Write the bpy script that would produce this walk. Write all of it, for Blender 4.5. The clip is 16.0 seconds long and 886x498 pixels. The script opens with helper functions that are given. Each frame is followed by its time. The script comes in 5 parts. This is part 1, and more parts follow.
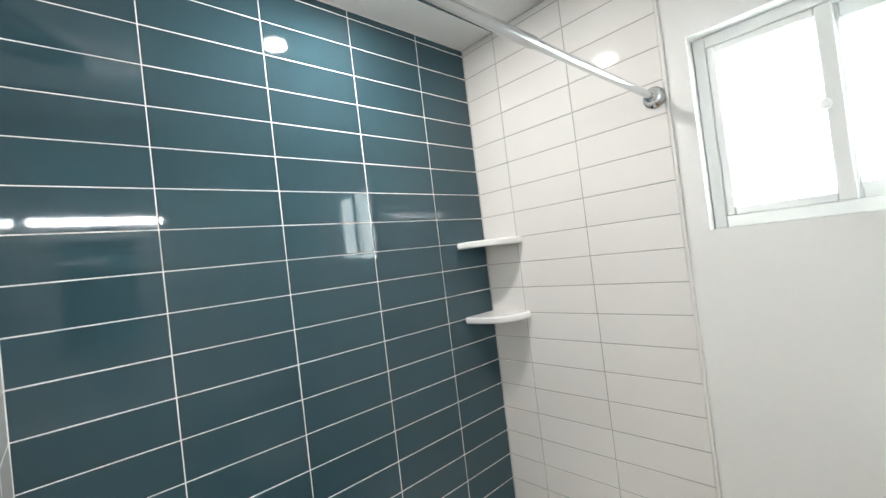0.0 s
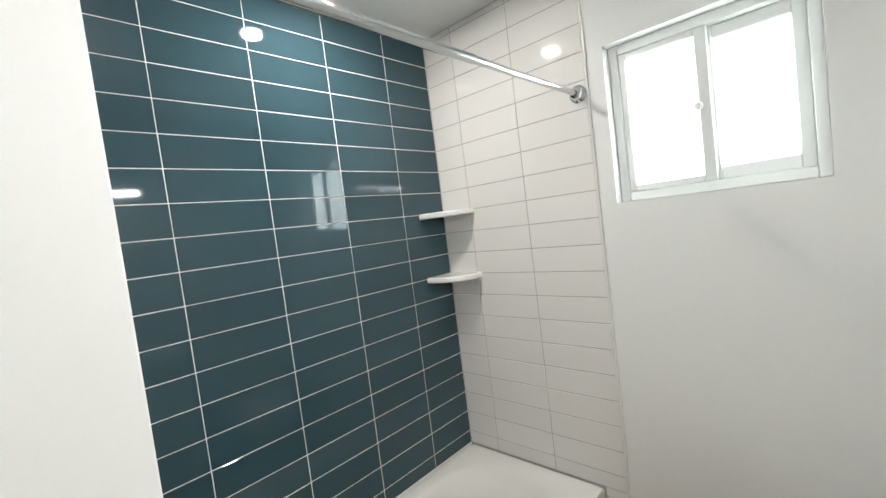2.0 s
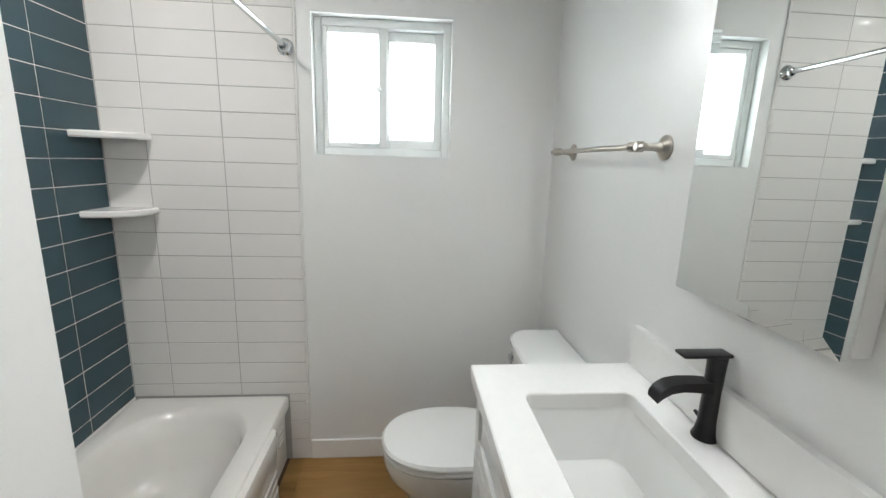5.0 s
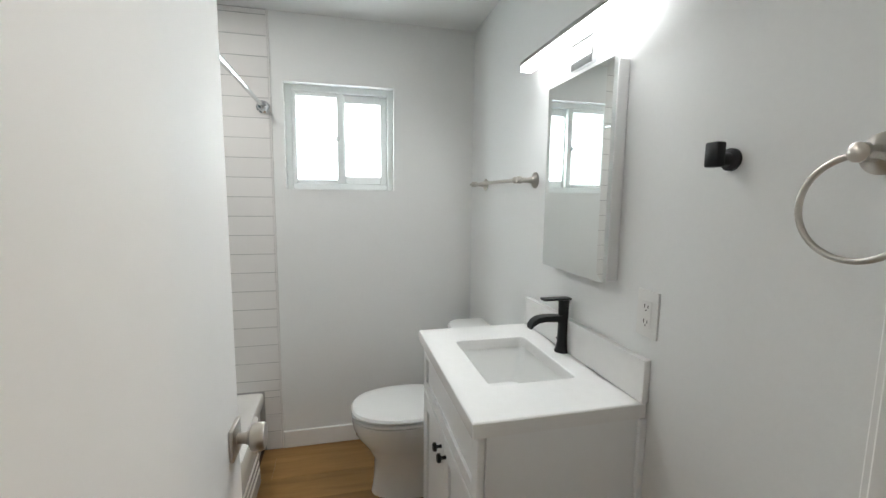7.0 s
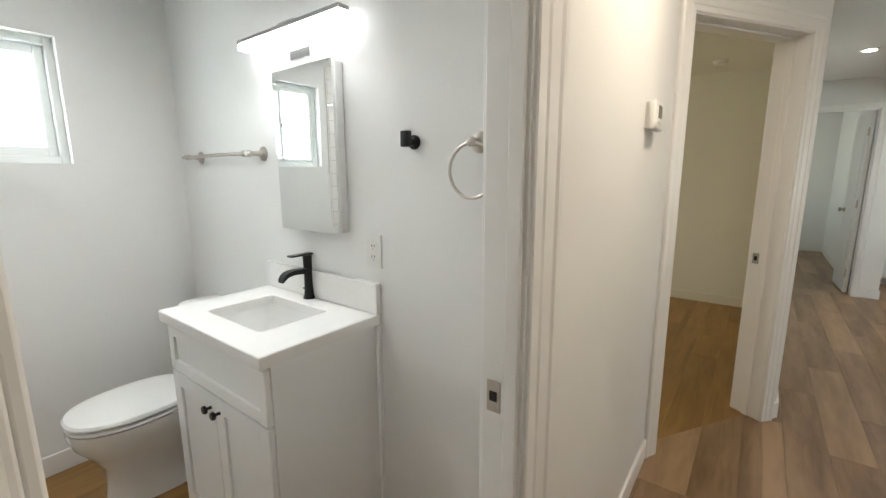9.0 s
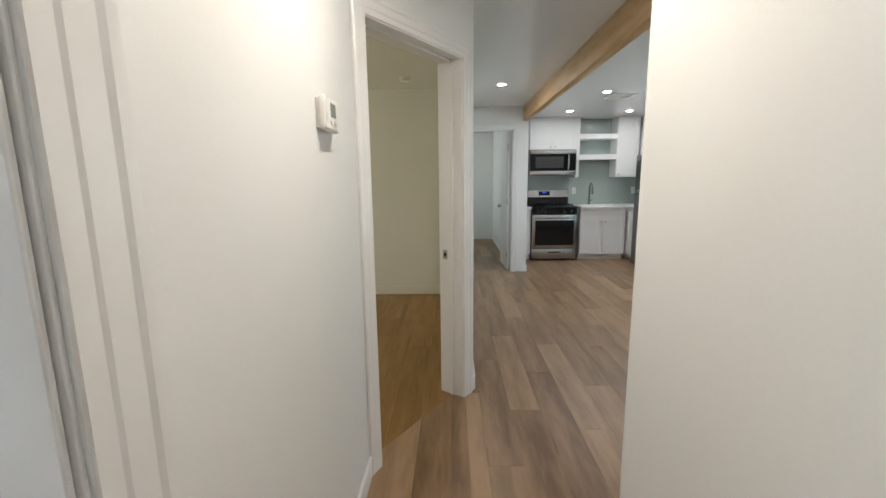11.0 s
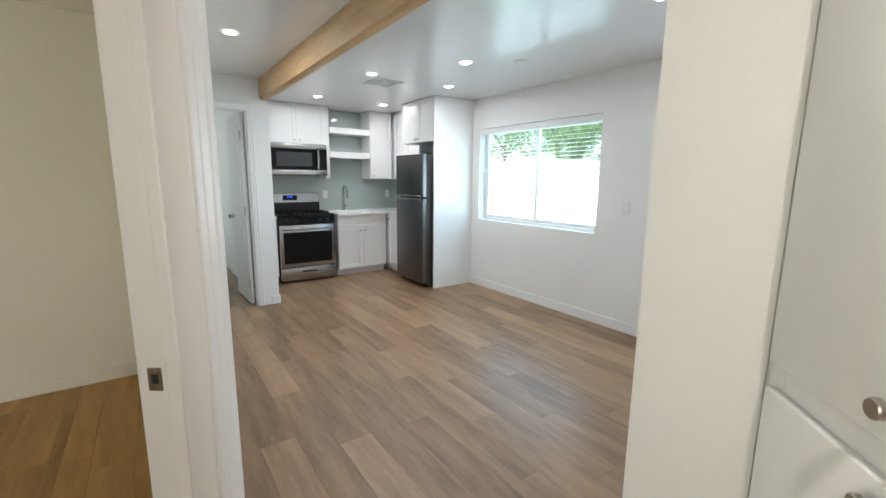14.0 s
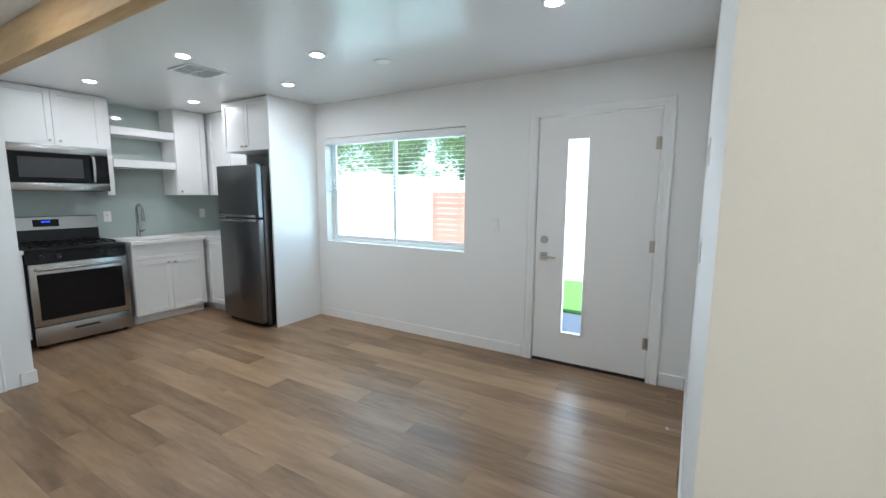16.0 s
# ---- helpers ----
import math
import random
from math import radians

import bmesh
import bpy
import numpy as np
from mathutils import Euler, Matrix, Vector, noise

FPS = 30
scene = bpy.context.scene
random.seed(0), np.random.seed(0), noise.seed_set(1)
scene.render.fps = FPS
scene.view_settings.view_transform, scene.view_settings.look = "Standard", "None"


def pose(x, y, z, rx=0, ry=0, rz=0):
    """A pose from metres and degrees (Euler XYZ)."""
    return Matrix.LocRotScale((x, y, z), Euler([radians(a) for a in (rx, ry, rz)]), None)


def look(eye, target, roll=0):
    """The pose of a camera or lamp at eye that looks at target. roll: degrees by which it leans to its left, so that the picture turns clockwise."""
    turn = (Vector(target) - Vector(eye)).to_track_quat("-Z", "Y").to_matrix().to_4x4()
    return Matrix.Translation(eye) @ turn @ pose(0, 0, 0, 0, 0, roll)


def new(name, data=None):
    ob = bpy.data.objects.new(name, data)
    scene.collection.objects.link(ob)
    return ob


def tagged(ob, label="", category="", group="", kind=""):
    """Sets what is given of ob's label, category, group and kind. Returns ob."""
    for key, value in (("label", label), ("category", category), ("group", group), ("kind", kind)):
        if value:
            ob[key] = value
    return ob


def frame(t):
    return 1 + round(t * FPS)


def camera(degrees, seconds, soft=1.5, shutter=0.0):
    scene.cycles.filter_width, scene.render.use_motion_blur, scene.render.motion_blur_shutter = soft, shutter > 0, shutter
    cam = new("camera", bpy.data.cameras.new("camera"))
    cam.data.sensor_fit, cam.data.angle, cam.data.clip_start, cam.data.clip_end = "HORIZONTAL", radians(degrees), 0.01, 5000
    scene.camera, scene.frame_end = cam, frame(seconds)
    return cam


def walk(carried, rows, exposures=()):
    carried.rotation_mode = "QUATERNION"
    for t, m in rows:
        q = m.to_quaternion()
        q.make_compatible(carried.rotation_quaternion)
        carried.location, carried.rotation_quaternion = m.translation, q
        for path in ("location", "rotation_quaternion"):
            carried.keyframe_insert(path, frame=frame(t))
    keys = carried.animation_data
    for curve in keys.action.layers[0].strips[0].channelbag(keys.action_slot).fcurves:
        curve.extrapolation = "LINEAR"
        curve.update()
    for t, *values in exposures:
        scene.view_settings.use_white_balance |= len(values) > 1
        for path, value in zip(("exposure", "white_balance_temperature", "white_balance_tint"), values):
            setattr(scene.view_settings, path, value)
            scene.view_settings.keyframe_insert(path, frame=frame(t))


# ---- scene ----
cam = camera(93.4, 16.0)
PATH = [
    (0, (0.173, 0.109, 1.473), (1.536, 1.571, 1.512), -6.8),
    (0.5, (0.141, 0.098, 1.472), (1.445, 1.611, 1.567), -7.3),
    (1, (0.097, 0.041, 1.469), (1.400, 1.555, 1.568), -7.8),
    (1.5, (0.027, -0.029, 1.465), (1.410, 1.413, 1.537), -7.7),
    (2, (-0.002, -0.098, 1.458), (1.459, 1.264, 1.346), -7.1),
    (2.5, (-0.003, -0.112, 1.424), (1.533, 1.114, 1.055), -5.9),
    (3, (0.002, -0.088, 1.399), (1.597, 0.949, 0.781), -4.0),
    (3.5, (-0.033, -0.034, 1.376), (1.640, 0.732, 0.592), -1.6),
    (4, (-0.102, 0.017, 1.377), (1.687, 0.450, 0.593), 0.7),
    (4.5, (-0.209, 0.059, 1.409), (1.680, 0.154, 0.757), 1.9),
    (5, (-0.316, 0.062, 1.442), (1.635, -0.109, 1.036), 1.7),
    (5.2, (-0.369, 0.065, 1.455), (1.593, -0.158, 1.138), 1.4),
    (7.3, (-0.893, 0.19, 1.417), (1.016, -0.346, 1.158), 0.2),
    (7.5, (-0.925, 0.211, 1.418), (0.954, -0.412, 1.133), 0.1),
    (8, (-1.001, 0.297, 1.404), (0.752, -0.61, 1.081), 0.2),
    (8.5, (-1.034, 0.354, 1.409), (0.493, -0.89, 1.061), -0.1),
    (9, (-1.03, 0.435, 1.4), (0.157, -1.136, 1.051), -0.3),
    (9.5, (-1.036, 0.497, 1.408), (-0.256, -1.31, 1.05), -0.4),
    (10, (-1.057, 0.456, 1.41), (-0.632, -1.467, 1.065), -0.6),
    (10.2, (-1.071, 0.408, 1.404), (-0.752, -1.537, 1.067), -0.7),
    (12.5, (-1.12, -0.607, 1.396), (-1.4, -2.561, 1.073), 0.3),
    (13, (-1.155, -0.846, 1.407), (-1.644, -2.758, 1.078), 0.4),
    (13.5, (-1.124, -1.074, 1.406), (-1.912, -2.882, 1.071), 0.5),
    (14, (-1.069, -1.281, 1.42), (-2.205, -2.892, 1.085), 0.5),
    (14.5, (-1.156, -1.445, 1.395), (-2.653, -2.734, 1.078), 0.9),
    (15, (-1.241, -1.565, 1.404), (-2.981, -2.512, 1.129), 1.3),
    (15.5, (-1.261, -1.73, 1.411), (-3.057, -2.571, 1.151), 1.1),
    (16, (-1.207, -1.925, 1.427), (-2.908, -2.945, 1.167), 0.3),
]
EXPOSURES = [(0.0, 1.6, 6600, 10), (1.0, 1.55, 6650, 10), (1.7, 1.45, 6700, 10), (2.5, 1.4, 6700, 10), (3.5, 1.4, 6650, 10), (5.0, 1.25, 6500, 10), (7.5, 1.15, 6500, 10), (8.5, 1.35, 6650, 10), (9.5, 1.65, 6650, 10), (10.2, 1.62, 6400, 10), (12.3, 1.85, 5850, 9), (13.5, 2.0, 5950, 10), (14.5, 2.0, 5850, 10), (16.0, 1.8, 5700, 8)]
walk(cam, [(t, look(eye, target, roll)) for t, eye, target, roll in PATH], EXPOSURES)

# ---- world, sun, large lights ----
world = bpy.data.worlds.new("sky")
scene.world = world
world.use_nodes = True
wn = world.node_tree.nodes
sky = wn.new("ShaderNodeTexSky")
sky.sky_type, sky.sun_disc = "NISHITA", False
sky.sun_elevation, sky.sun_rotation = radians(49), radians(52)
wn["Background"].inputs[1].default_value = 0.13
world.node_tree.links.new(sky.outputs[0], wn["Background"].inputs[0])
sun = new("sun", bpy.data.lights.new("sun", "SUN"))
sun.data.energy, sun.data.angle, sun.data.color = 5.0, radians(0.5), (1.0, 0.95, 0.88)
sun.matrix_world = look((0, 0, 0), (-0.52, -0.40, -0.755))


def area_lamp(name, eye, target, w, h, watts, colour):
    d = bpy.data.lights.new(name, "AREA")
    d.shape, d.size, d.size_y, d.energy, d.color = "RECTANGLE", w, h, watts, colour
    ob = new(name, d)
    ob.matrix_world = look(eye, target)
    return ob


# daylight in the window openings; the far bedroom's is an added fill
area_lamp("bath_window_daylight", (1.665, 0.168, 1.737), (0.0, 0.168, 1.68), 0.54, 0.52, 3.8, (0.88, 0.96, 1.0))
area_lamp("vanity_bar_light", (0.38, -0.482, 1.890), (0.38, 0.20, 1.35), 0.58, 0.035, 2.8, (0.95, 0.985, 1.0))
area_lamp("living_window_daylight", (-4.86, -4.64, 1.47), (0.0, -4.64, 1.2), 1.70, 1.1, 6.0, (0.66, 0.90, 0.98))
area_lamp("door_glass_daylight", (-4.70, -2.742, 1.07), (0.0, -2.742, 1.0), 0.165, 1.58, 2.0, (0.75, 0.88, 1.0))
area_lamp("bedroom_window_daylight", (2.55, -3.4, 1.5), (0.0, -3.9, 1.85), 1.1, 1.1, 8.0, (1.0, 0.86, 0.45))
# fill light that brightens the far bedroom through an added opening
area_lamp("far_bedroom_fill_light", (0.35, -8.2, 1.5), (-2.0, -8.4, 1.3), 1.1, 1.1, 3.6, (0.90, 1.0, 0.84))


# ---- materials ----
def mat(name, colour, rough=0.5, metal=0.0, grain=0.0, scale=40.0, bump=0.0, spread=0.0, coat=0.0, spec=0.5):
    """A node material: base colour with two scales of variation, and fine relief."""
    m = bpy.data.materials.new(name)
    m.use_nodes = True
    n, l = m.node_tree.nodes, m.node_tree.links
    b = n["Principled BSDF"]
    b.inputs["Base Color"].default_value = (*colour, 1)
    b.inputs["Roughness"].default_value = rough
    b.inputs["Metallic"].default_value = metal
    b.inputs["Coat Weight"].default_value = coat
    b.inputs["Specular IOR Level"].default_value = spec
    co = n.new("ShaderNodeTexCoord")
    if grain or spread:
        fine, broad, mix = n.new("ShaderNodeTexNoise"), n.new("ShaderNodeTexNoise"), n.new("ShaderNodeMath")
        fine.inputs["Scale"].default_value, broad.inputs["Scale"].default_value = scale, 1.7
        fine.inputs["Detail"].default_value = 4
        l.new(co.outputs["Object"], fine.inputs["Vector"]), l.new(co.outputs["Object"], broad.inputs["Vector"])
        mix.operation = "ADD"
        l.new(fine.outputs["Fac"], mix.inputs[0]), l.new(broad.outputs["Fac"], mix.inputs[1])
        ramp = n.new("ShaderNodeMapRange")
        ramp.inputs["From Min"].default_value, ramp.inputs["From Max"].default_value = 0.6, 1.4
        ramp.inputs["To Min"].default_value, ramp.inputs["To Max"].default_value = 1 - grain, 1 + grain
        l.new(mix.outputs[0], ramp.inputs["Value"])
        value = ramp.outputs["Result"]
        if spread:
            info, var, mul = n.new("ShaderNodeObjectInfo"), n.new("ShaderNodeMapRange"), n.new("ShaderNodeMath")
            var.inputs["To Min"].default_value, var.inputs["To Max"].default_value = 1 - spread, 1 + spread
            l.new(info.outputs["Random"], var.inputs["Value"])
            mul.operation = "MULTIPLY"
            l.new(value, mul.inputs[0]), l.new(var.outputs["Result"], mul.inputs[1])
            value = mul.outputs[0]
        tint = n.new("ShaderNodeVectorMath")
        tint.operation = "SCALE"
        tint.inputs[0].default_value = colour
        l.new(value, tint.inputs["Scale"])
        l.new(tint.outputs["Vector"], b.inputs["Base Color"])
    if bump:
        tex, bp = n.new("ShaderNodeTexNoise"), n.new("ShaderNodeBump")
        tex.inputs["Scale"].default_value, tex.inputs["Detail"].default_value = scale * 2.5, 3
        bp.inputs["Strength"].default_value, bp.inputs["Distance"].default_value = bump, 0.004
        l.new(co.outputs["Object"], tex.inputs["Vector"])
        l.new(tex.outputs["Fac"], bp.inputs["Height"]), l.new(bp.outputs["Normal"], b.inputs["Normal"])
    return m


def glowing(name, colour, strength):
    m = bpy.data.materials.new(name)
    m.use_nodes = True
    b = m.node_tree.nodes["Principled BSDF"]
    b.inputs["Base Color"].default_value = (*colour, 1)
    b.inputs["Emission Color"].default_value = (*colour, 1)
    b.inputs["Emission Strength"].default_value = strength
    return m


def wood(name, dark, light, rough, scale, along, knots=0.0, spread=0.15):
    """Stretched grain; along: the axis of the boards."""
    m = bpy.data.materials.new(name)
    m.use_nodes = True
    n, l = m.node_tree.nodes, m.node_tree.links
    b = n["Principled BSDF"]
    b.inputs["Roughness"].default_value, b.inputs["Specular IOR Level"].default_value = rough, 0.38
    co, info, add, mp = n.new("ShaderNodeTexCoord"), n.new("ShaderNodeObjectInfo"), n.new("ShaderNodeVectorMath"), n.new("ShaderNodeMapping")
    mul = n.new("ShaderNodeVectorMath")
    mul.operation = "SCALE"
    mul.inputs[0].default_value = (13.0, 17.0, 5.0)
    l.new(info.outputs["Random"], mul.inputs["Scale"])
    l.new(co.outputs["Object"], add.inputs[0]), l.new(mul.outputs["Vector"], add.inputs[1])
    mp.inputs["Scale"].default_value = (scale, 1.0, scale) if along == "y" else (1.0, scale, scale)
    l.new(add.outputs["Vector"], mp.inputs["Vector"])
    fine, broad = n.new("ShaderNodeTexNoise"), n.new("ShaderNodeTexNoise")
    fine.inputs["Scale"].default_value, fine.inputs["Detail"].default_value, fine.inputs["Distortion"].default_value = 5.0, 6, 0.6
    broad.inputs["Scale"].default_value, broad.inputs["Detail"].default_value = 1.3, 3
    l.new(mp.outputs["Vector"], fine.inputs["Vector"]), l.new(mp.outputs["Vector"], broad.inputs["Vector"])
    mix = n.new("ShaderNodeMath")
    mix.operation = "MULTIPLY_ADD"
    mix.inputs[1].default_value = 0.45
    l.new(fine.outputs["Fac"], mix.inputs[0]), l.new(broad.outputs["Fac"], mix.inputs[2])
    rnd = n.new("ShaderNodeMapRange")
    rnd.inputs["To Min"].default_value, rnd.inputs["To Max"].default_value = -spread, spread
    l.new(info.outputs["Random"], rnd.inputs["Value"])
    tot = n.new("ShaderNodeMath")
    l.new(mix.outputs[0], tot.inputs[0]), l.new(rnd.outputs["Result"], tot.inputs[1])
    ramp = n.new("ShaderNodeValToRGB")
    ramp.color_ramp.elements[0].position, ramp.color_ramp.elements[0].color = 0.42, (*dark, 1)
    ramp.color_ramp.elements[1].position, ramp.color_ramp.elements[1].color = 1.02, (*light, 1)
    l.new(tot.outputs[0], ramp.inputs["Fac"])
    last = ramp.outputs["Color"]
    if knots:
        vor, thr, mx = n.new("ShaderNodeTexVoronoi"), n.new("ShaderNodeMapRange"), n.new("ShaderNodeMix")
        vor.inputs["Scale"].default_value = 1.0
        l.new(mp.outputs["Vector"], vor.inputs["Vector"])
        thr.inputs["From Min"].default_value, thr.inputs["From Max"].default_value = 0.16, 0.04
        thr.inputs["To Max"].default_value = knots
        l.new(vor.outputs["Distance"], thr.inputs["Value"])
        mx.data_type = "RGBA"
        mx.inputs["B"].default_value = (dark[0] * 0.5, dark[1] * 0.42, dark[2] * 0.35, 1)
        l.new(thr.outputs["Result"], mx.inputs["Factor"]), l.new(last, mx.inputs["A"])
        last = mx.outputs["Result"]
    l.new(last, b.inputs["Base Color"])
    bp = n.new("ShaderNodeBump")
    bp.inputs["Strength"].default_value, bp.inputs["Distance"].default_value = 0.12, 0.002
    l.new(fine.outputs["Fac"], bp.inputs["Height"]), l.new(bp.outputs["Normal"], b.inputs["Normal"])
    return m


def glass(name, colour, rough, clear):
    """A pane: part clear, part glossy."""
    m = bpy.data.materials.new(name)
    m.use_nodes = True
    n, l = m.node_tree.nodes, m.node_tree.links
    n.remove(n["Principled BSDF"])
    tr, gl, tl, mx, mx2, fr = (n.new("ShaderNode" + k) for k in ("BsdfTransparent", "BsdfGlossy", "BsdfTranslucent", "MixShader", "MixShader", "LayerWeight"))
    power, gain = n.new("ShaderNodeMath"), n.new("ShaderNodeMath")
    power.operation, power.inputs[1].default_value = "POWER", 5.0
    gain.operation, gain.inputs[1].default_value, gain.inputs[2].default_value = "MULTIPLY_ADD", 0.9, 0.04
    fr.inputs[0].default_value = 0.5
    l.new(fr.outputs["Facing"], power.inputs[0]), l.new(power.outputs[0], gain.inputs[0])
    tr.inputs[0].default_value, tl.inputs[0].default_value = (*colour, 1), (*colour, 1)
    gl.inputs["Roughness"].default_value = rough
    mx.inputs[0].default_value = 1 - clear
    l.new(tr.outputs[0], mx.inputs[1]), l.new(tl.outputs[0], mx.inputs[2])
    l.new(gain.outputs[0], mx2.inputs[0]), l.new(mx.outputs[0], mx2.inputs[1]), l.new(gl.outputs[0], mx2.inputs[2])
    l.new(mx2.outputs[0], n["Material Output"].inputs[0])
    return m


M_WALL = mat("white_wall_paint", (0.80, 0.80, 0.785), 0.55, grain=0.015, scale=90, bump=0.05)
M_CEIL = mat("ceiling_paint", (0.80, 0.80, 0.79), 0.20, grain=0.015, scale=60, bump=0.02)
M_TRIM = mat("white_trim_paint", (0.82, 0.815, 0.80), 0.28, grain=0.01, scale=30, bump=0.02)
M_DOORPAINT = mat("white_door_paint", (0.80, 0.79, 0.77), 0.52, grain=0.01, scale=20, bump=0.02)
M_BLUE = mat("glossy_blue_tile_glaze", (0.033, 0.072, 0.089), 0.045, grain=0.05, scale=14, bump=0.006, spread=0.06)
M_WHITETILE = mat("glossy_white_tile_glaze", (0.78, 0.76, 0.735), 0.06, grain=0.012, scale=10, bump=0.006, spread=0.015)
M_GROUT = mat("white_grout", (0.82, 0.81, 0.79), 0.9, grain=0.06, scale=160, bump=0.2)
M_GREYGROUT = mat("pale_grey_grout", (0.40, 0.39, 0.38), 0.9, grain=0.06, scale=160, bump=0.2)
M_ENAMEL = mat("white_enamel", (0.82, 0.80, 0.76), 0.12, grain=0.01, scale=8, coat=0.3)
M_CHINA = mat("white_vitreous_china", (0.82, 0.82, 0.80), 0.08, grain=0.01, scale=8, coat=0.3)
M_QUARTZ = mat("white_quartz", (0.83, 0.82, 0.80), 0.22, grain=0.025, scale=35)
M_CABINET = mat("white_cabinet_lacquer", (0.80, 0.80, 0.79), 0.32, grain=0.01, scale=25, bump=0.015)
M_BLACK = mat("matte_black_metal", (0.012, 0.012, 0.013), 0.36, metal=0.4, grain=0.1, scale=60)
M_NICKEL = mat("brushed_nickel", (0.52, 0.48, 0.43), 0.28, metal=1.0, grain=0.05, scale=120)
M_CHROME = mat("polished_chrome", (0.62, 0.64, 0.65), 0.12, metal=1.0, grain=0.02, scale=50)
M_STEEL = mat("stainless_steel", (0.42, 0.41, 0.40), 0.26, metal=1.0, grain=0.06, scale=150, bump=0.02)
M_DARKSTEEL = mat("dark_stainless_steel", (0.17, 0.17, 0.175), 0.30, metal=1.0, grain=0.06, scale=150, bump=0.02)
M_BLACKGLASS = mat("black_oven_glass", (0.006, 0.006, 0.007), 0.10, grain=0.1, scale=10, spec=0.25)
M_IRON = mat("black_cast_iron", (0.010, 0.010, 0.010), 0.45, grain=0.2, scale=90, bump=0.1, spec=0.25)
M_SAGEGLASS = mat("sage_green_back_painted_glass", (0.42, 0.49, 0.46), 0.06, grain=0.01, scale=6, coat=0.5)
M_MIRROR = mat("mirror_silver", (0.84, 0.87, 0.86), 0.01, metal=1.0, grain=0.004, scale=3)
M_PLASTIC = mat("white_plastic", (0.78, 0.77, 0.74), 0.35, grain=0.01, scale=60)
M_VINYL = mat("white_window_vinyl", (0.80, 0.82, 0.81), 0.3, grain=0.01, scale=40)
M_RUBBER = mat("black_rubber", (0.02, 0.018, 0.016), 0.8, grain=0.1, scale=60)
M_LCD = mat("grey_lcd_screen", (0.16, 0.18, 0.15), 0.2, grain=0.04, scale=30)
M_FLOOR = wood("oak_vinyl_plank", (0.160, 0.094, 0.048), (0.37, 0.240, 0.136), 0.34, 7.0, "y", knots=0.0, spread=0.19)
# the M_FLOOR planks again, with the rooms' warm light put into the colour
M_WARMLITFLOOR = wood("warm_lit_oak_vinyl_plank", (0.19, 0.098, 0.028), (0.39, 0.218, 0.073), 0.33, 9.0, "y", knots=0.3, spread=0.12)
M_BEAM = wood("douglas_fir_beam", (0.44, 0.27, 0.12), (0.70, 0.49, 0.26), 0.55, 8.0, "y", knots=0.8, spread=0.0)
M_SUBFLOOR = mat("brown_floor_joint", (0.11, 0.07, 0.045), 0.8, grain=0.1, scale=50)
M_CLEAR = glass("clear_window_glass", (0.96, 0.99, 0.98), 0.02, 1.0)
M_FROST = glass("frosted_window_glass", (0.97, 0.99, 0.98), 0.3, 0.1)
M_LAMP = glowing("lit_led_diffuser", (1.0, 0.95, 0.87), 14.0)
M_BAR = glowing("lit_vanity_bar", (0.97, 0.985, 1.0), 4.0)
M_CLOCK = glowing("blue_clock_digits", (0.02, 0.08, 1.0), 0.9)


# ---- mesh helpers ----
def box(bm, x0, x1, y0, y1, z0, z1, bevel=0.0, seg=2):
    """Adds a box to bm; bevel rounds its edges."""
    r = bmesh.ops.create_cube(bm, size=1.0, matrix=Matrix.Translation(((x0 + x1) / 2, (y0 + y1) / 2, (z0 + z1) / 2)) @ Matrix.Diagonal((abs(x1 - x0), abs(y1 - y0), abs(z1 - z0), 1)))
    if bevel:
        edges = list({e for v in r["verts"] for e in v.link_edges})
        bmesh.ops.bevel(bm, geom=edges, offset=bevel, segments=seg, affect="EDGES", profile=0.5)
    return bm


def rod(bm, p, q, r, r2=None, seg=20, caps=True):
    """Adds a round bar from p to q."""
    p, q = Vector(p), Vector(q)
    m = Matrix.Translation((p + q) / 2) @ (q - p).to_track_quat("Z", "Y").to_matrix().to_4x4()
    bmesh.ops.create_cone(bm, cap_ends=caps, segments=seg, radius1=r, radius2=r if r2 is None else r2, depth=(q - p).length, matrix=m)
    return bm


def turned(bm, profile, axis=(0, 0, 1), at=(0, 0, 0), seg=28):
    """Adds a lathe shape: profile of (radius, height) along the axis from at."""
    m = Matrix.Translation(at) @ Vector(axis).to_track_quat("Z", "Y").to_matrix().to_4x4()
    rings = [[bm.verts.new(m @ Vector((max(r, 1e-4) * math.cos(2 * math.pi * k / seg), max(r, 1e-4) * math.sin(2 * math.pi * k / seg), h))) for k in range(seg)] for r, h in profile]
    skin(bm, rings, True, True)
    return bm


def skin(bm, rings, cap_start=False, cap_end=False):
    """Joins rings of equal length with faces."""
    n = len(rings[0])
    for a, b in zip(rings, rings[1:]):
        for k in range(n):
            bm.faces.new((a[k], a[(k + 1) % n], b[(k + 1) % n], b[k]))
    if cap_start:
        bm.faces.new(list(reversed(rings[0])))
    if cap_end:
        bm.faces.new(rings[-1])


def round_rect(cx, cy, hx, hy, r, z, per=6):
    """A ring of points: a rectangle with rounded corners."""
    r = min(r, hx * 0.999, hy * 0.999)
    pts = []
    for sx, sy, a0 in ((1, 1, 0), (-1, 1, 90), (-1, -1, 180), (1, -1, 270)):
        for k in range(per + 1):
            a = radians(a0 + 90 * k / per)
            pts.append(Vector((cx + sx * (hx - r) + r * math.cos(a), cy + sy * (hy - r) + r * math.sin(a), z)))
    return pts


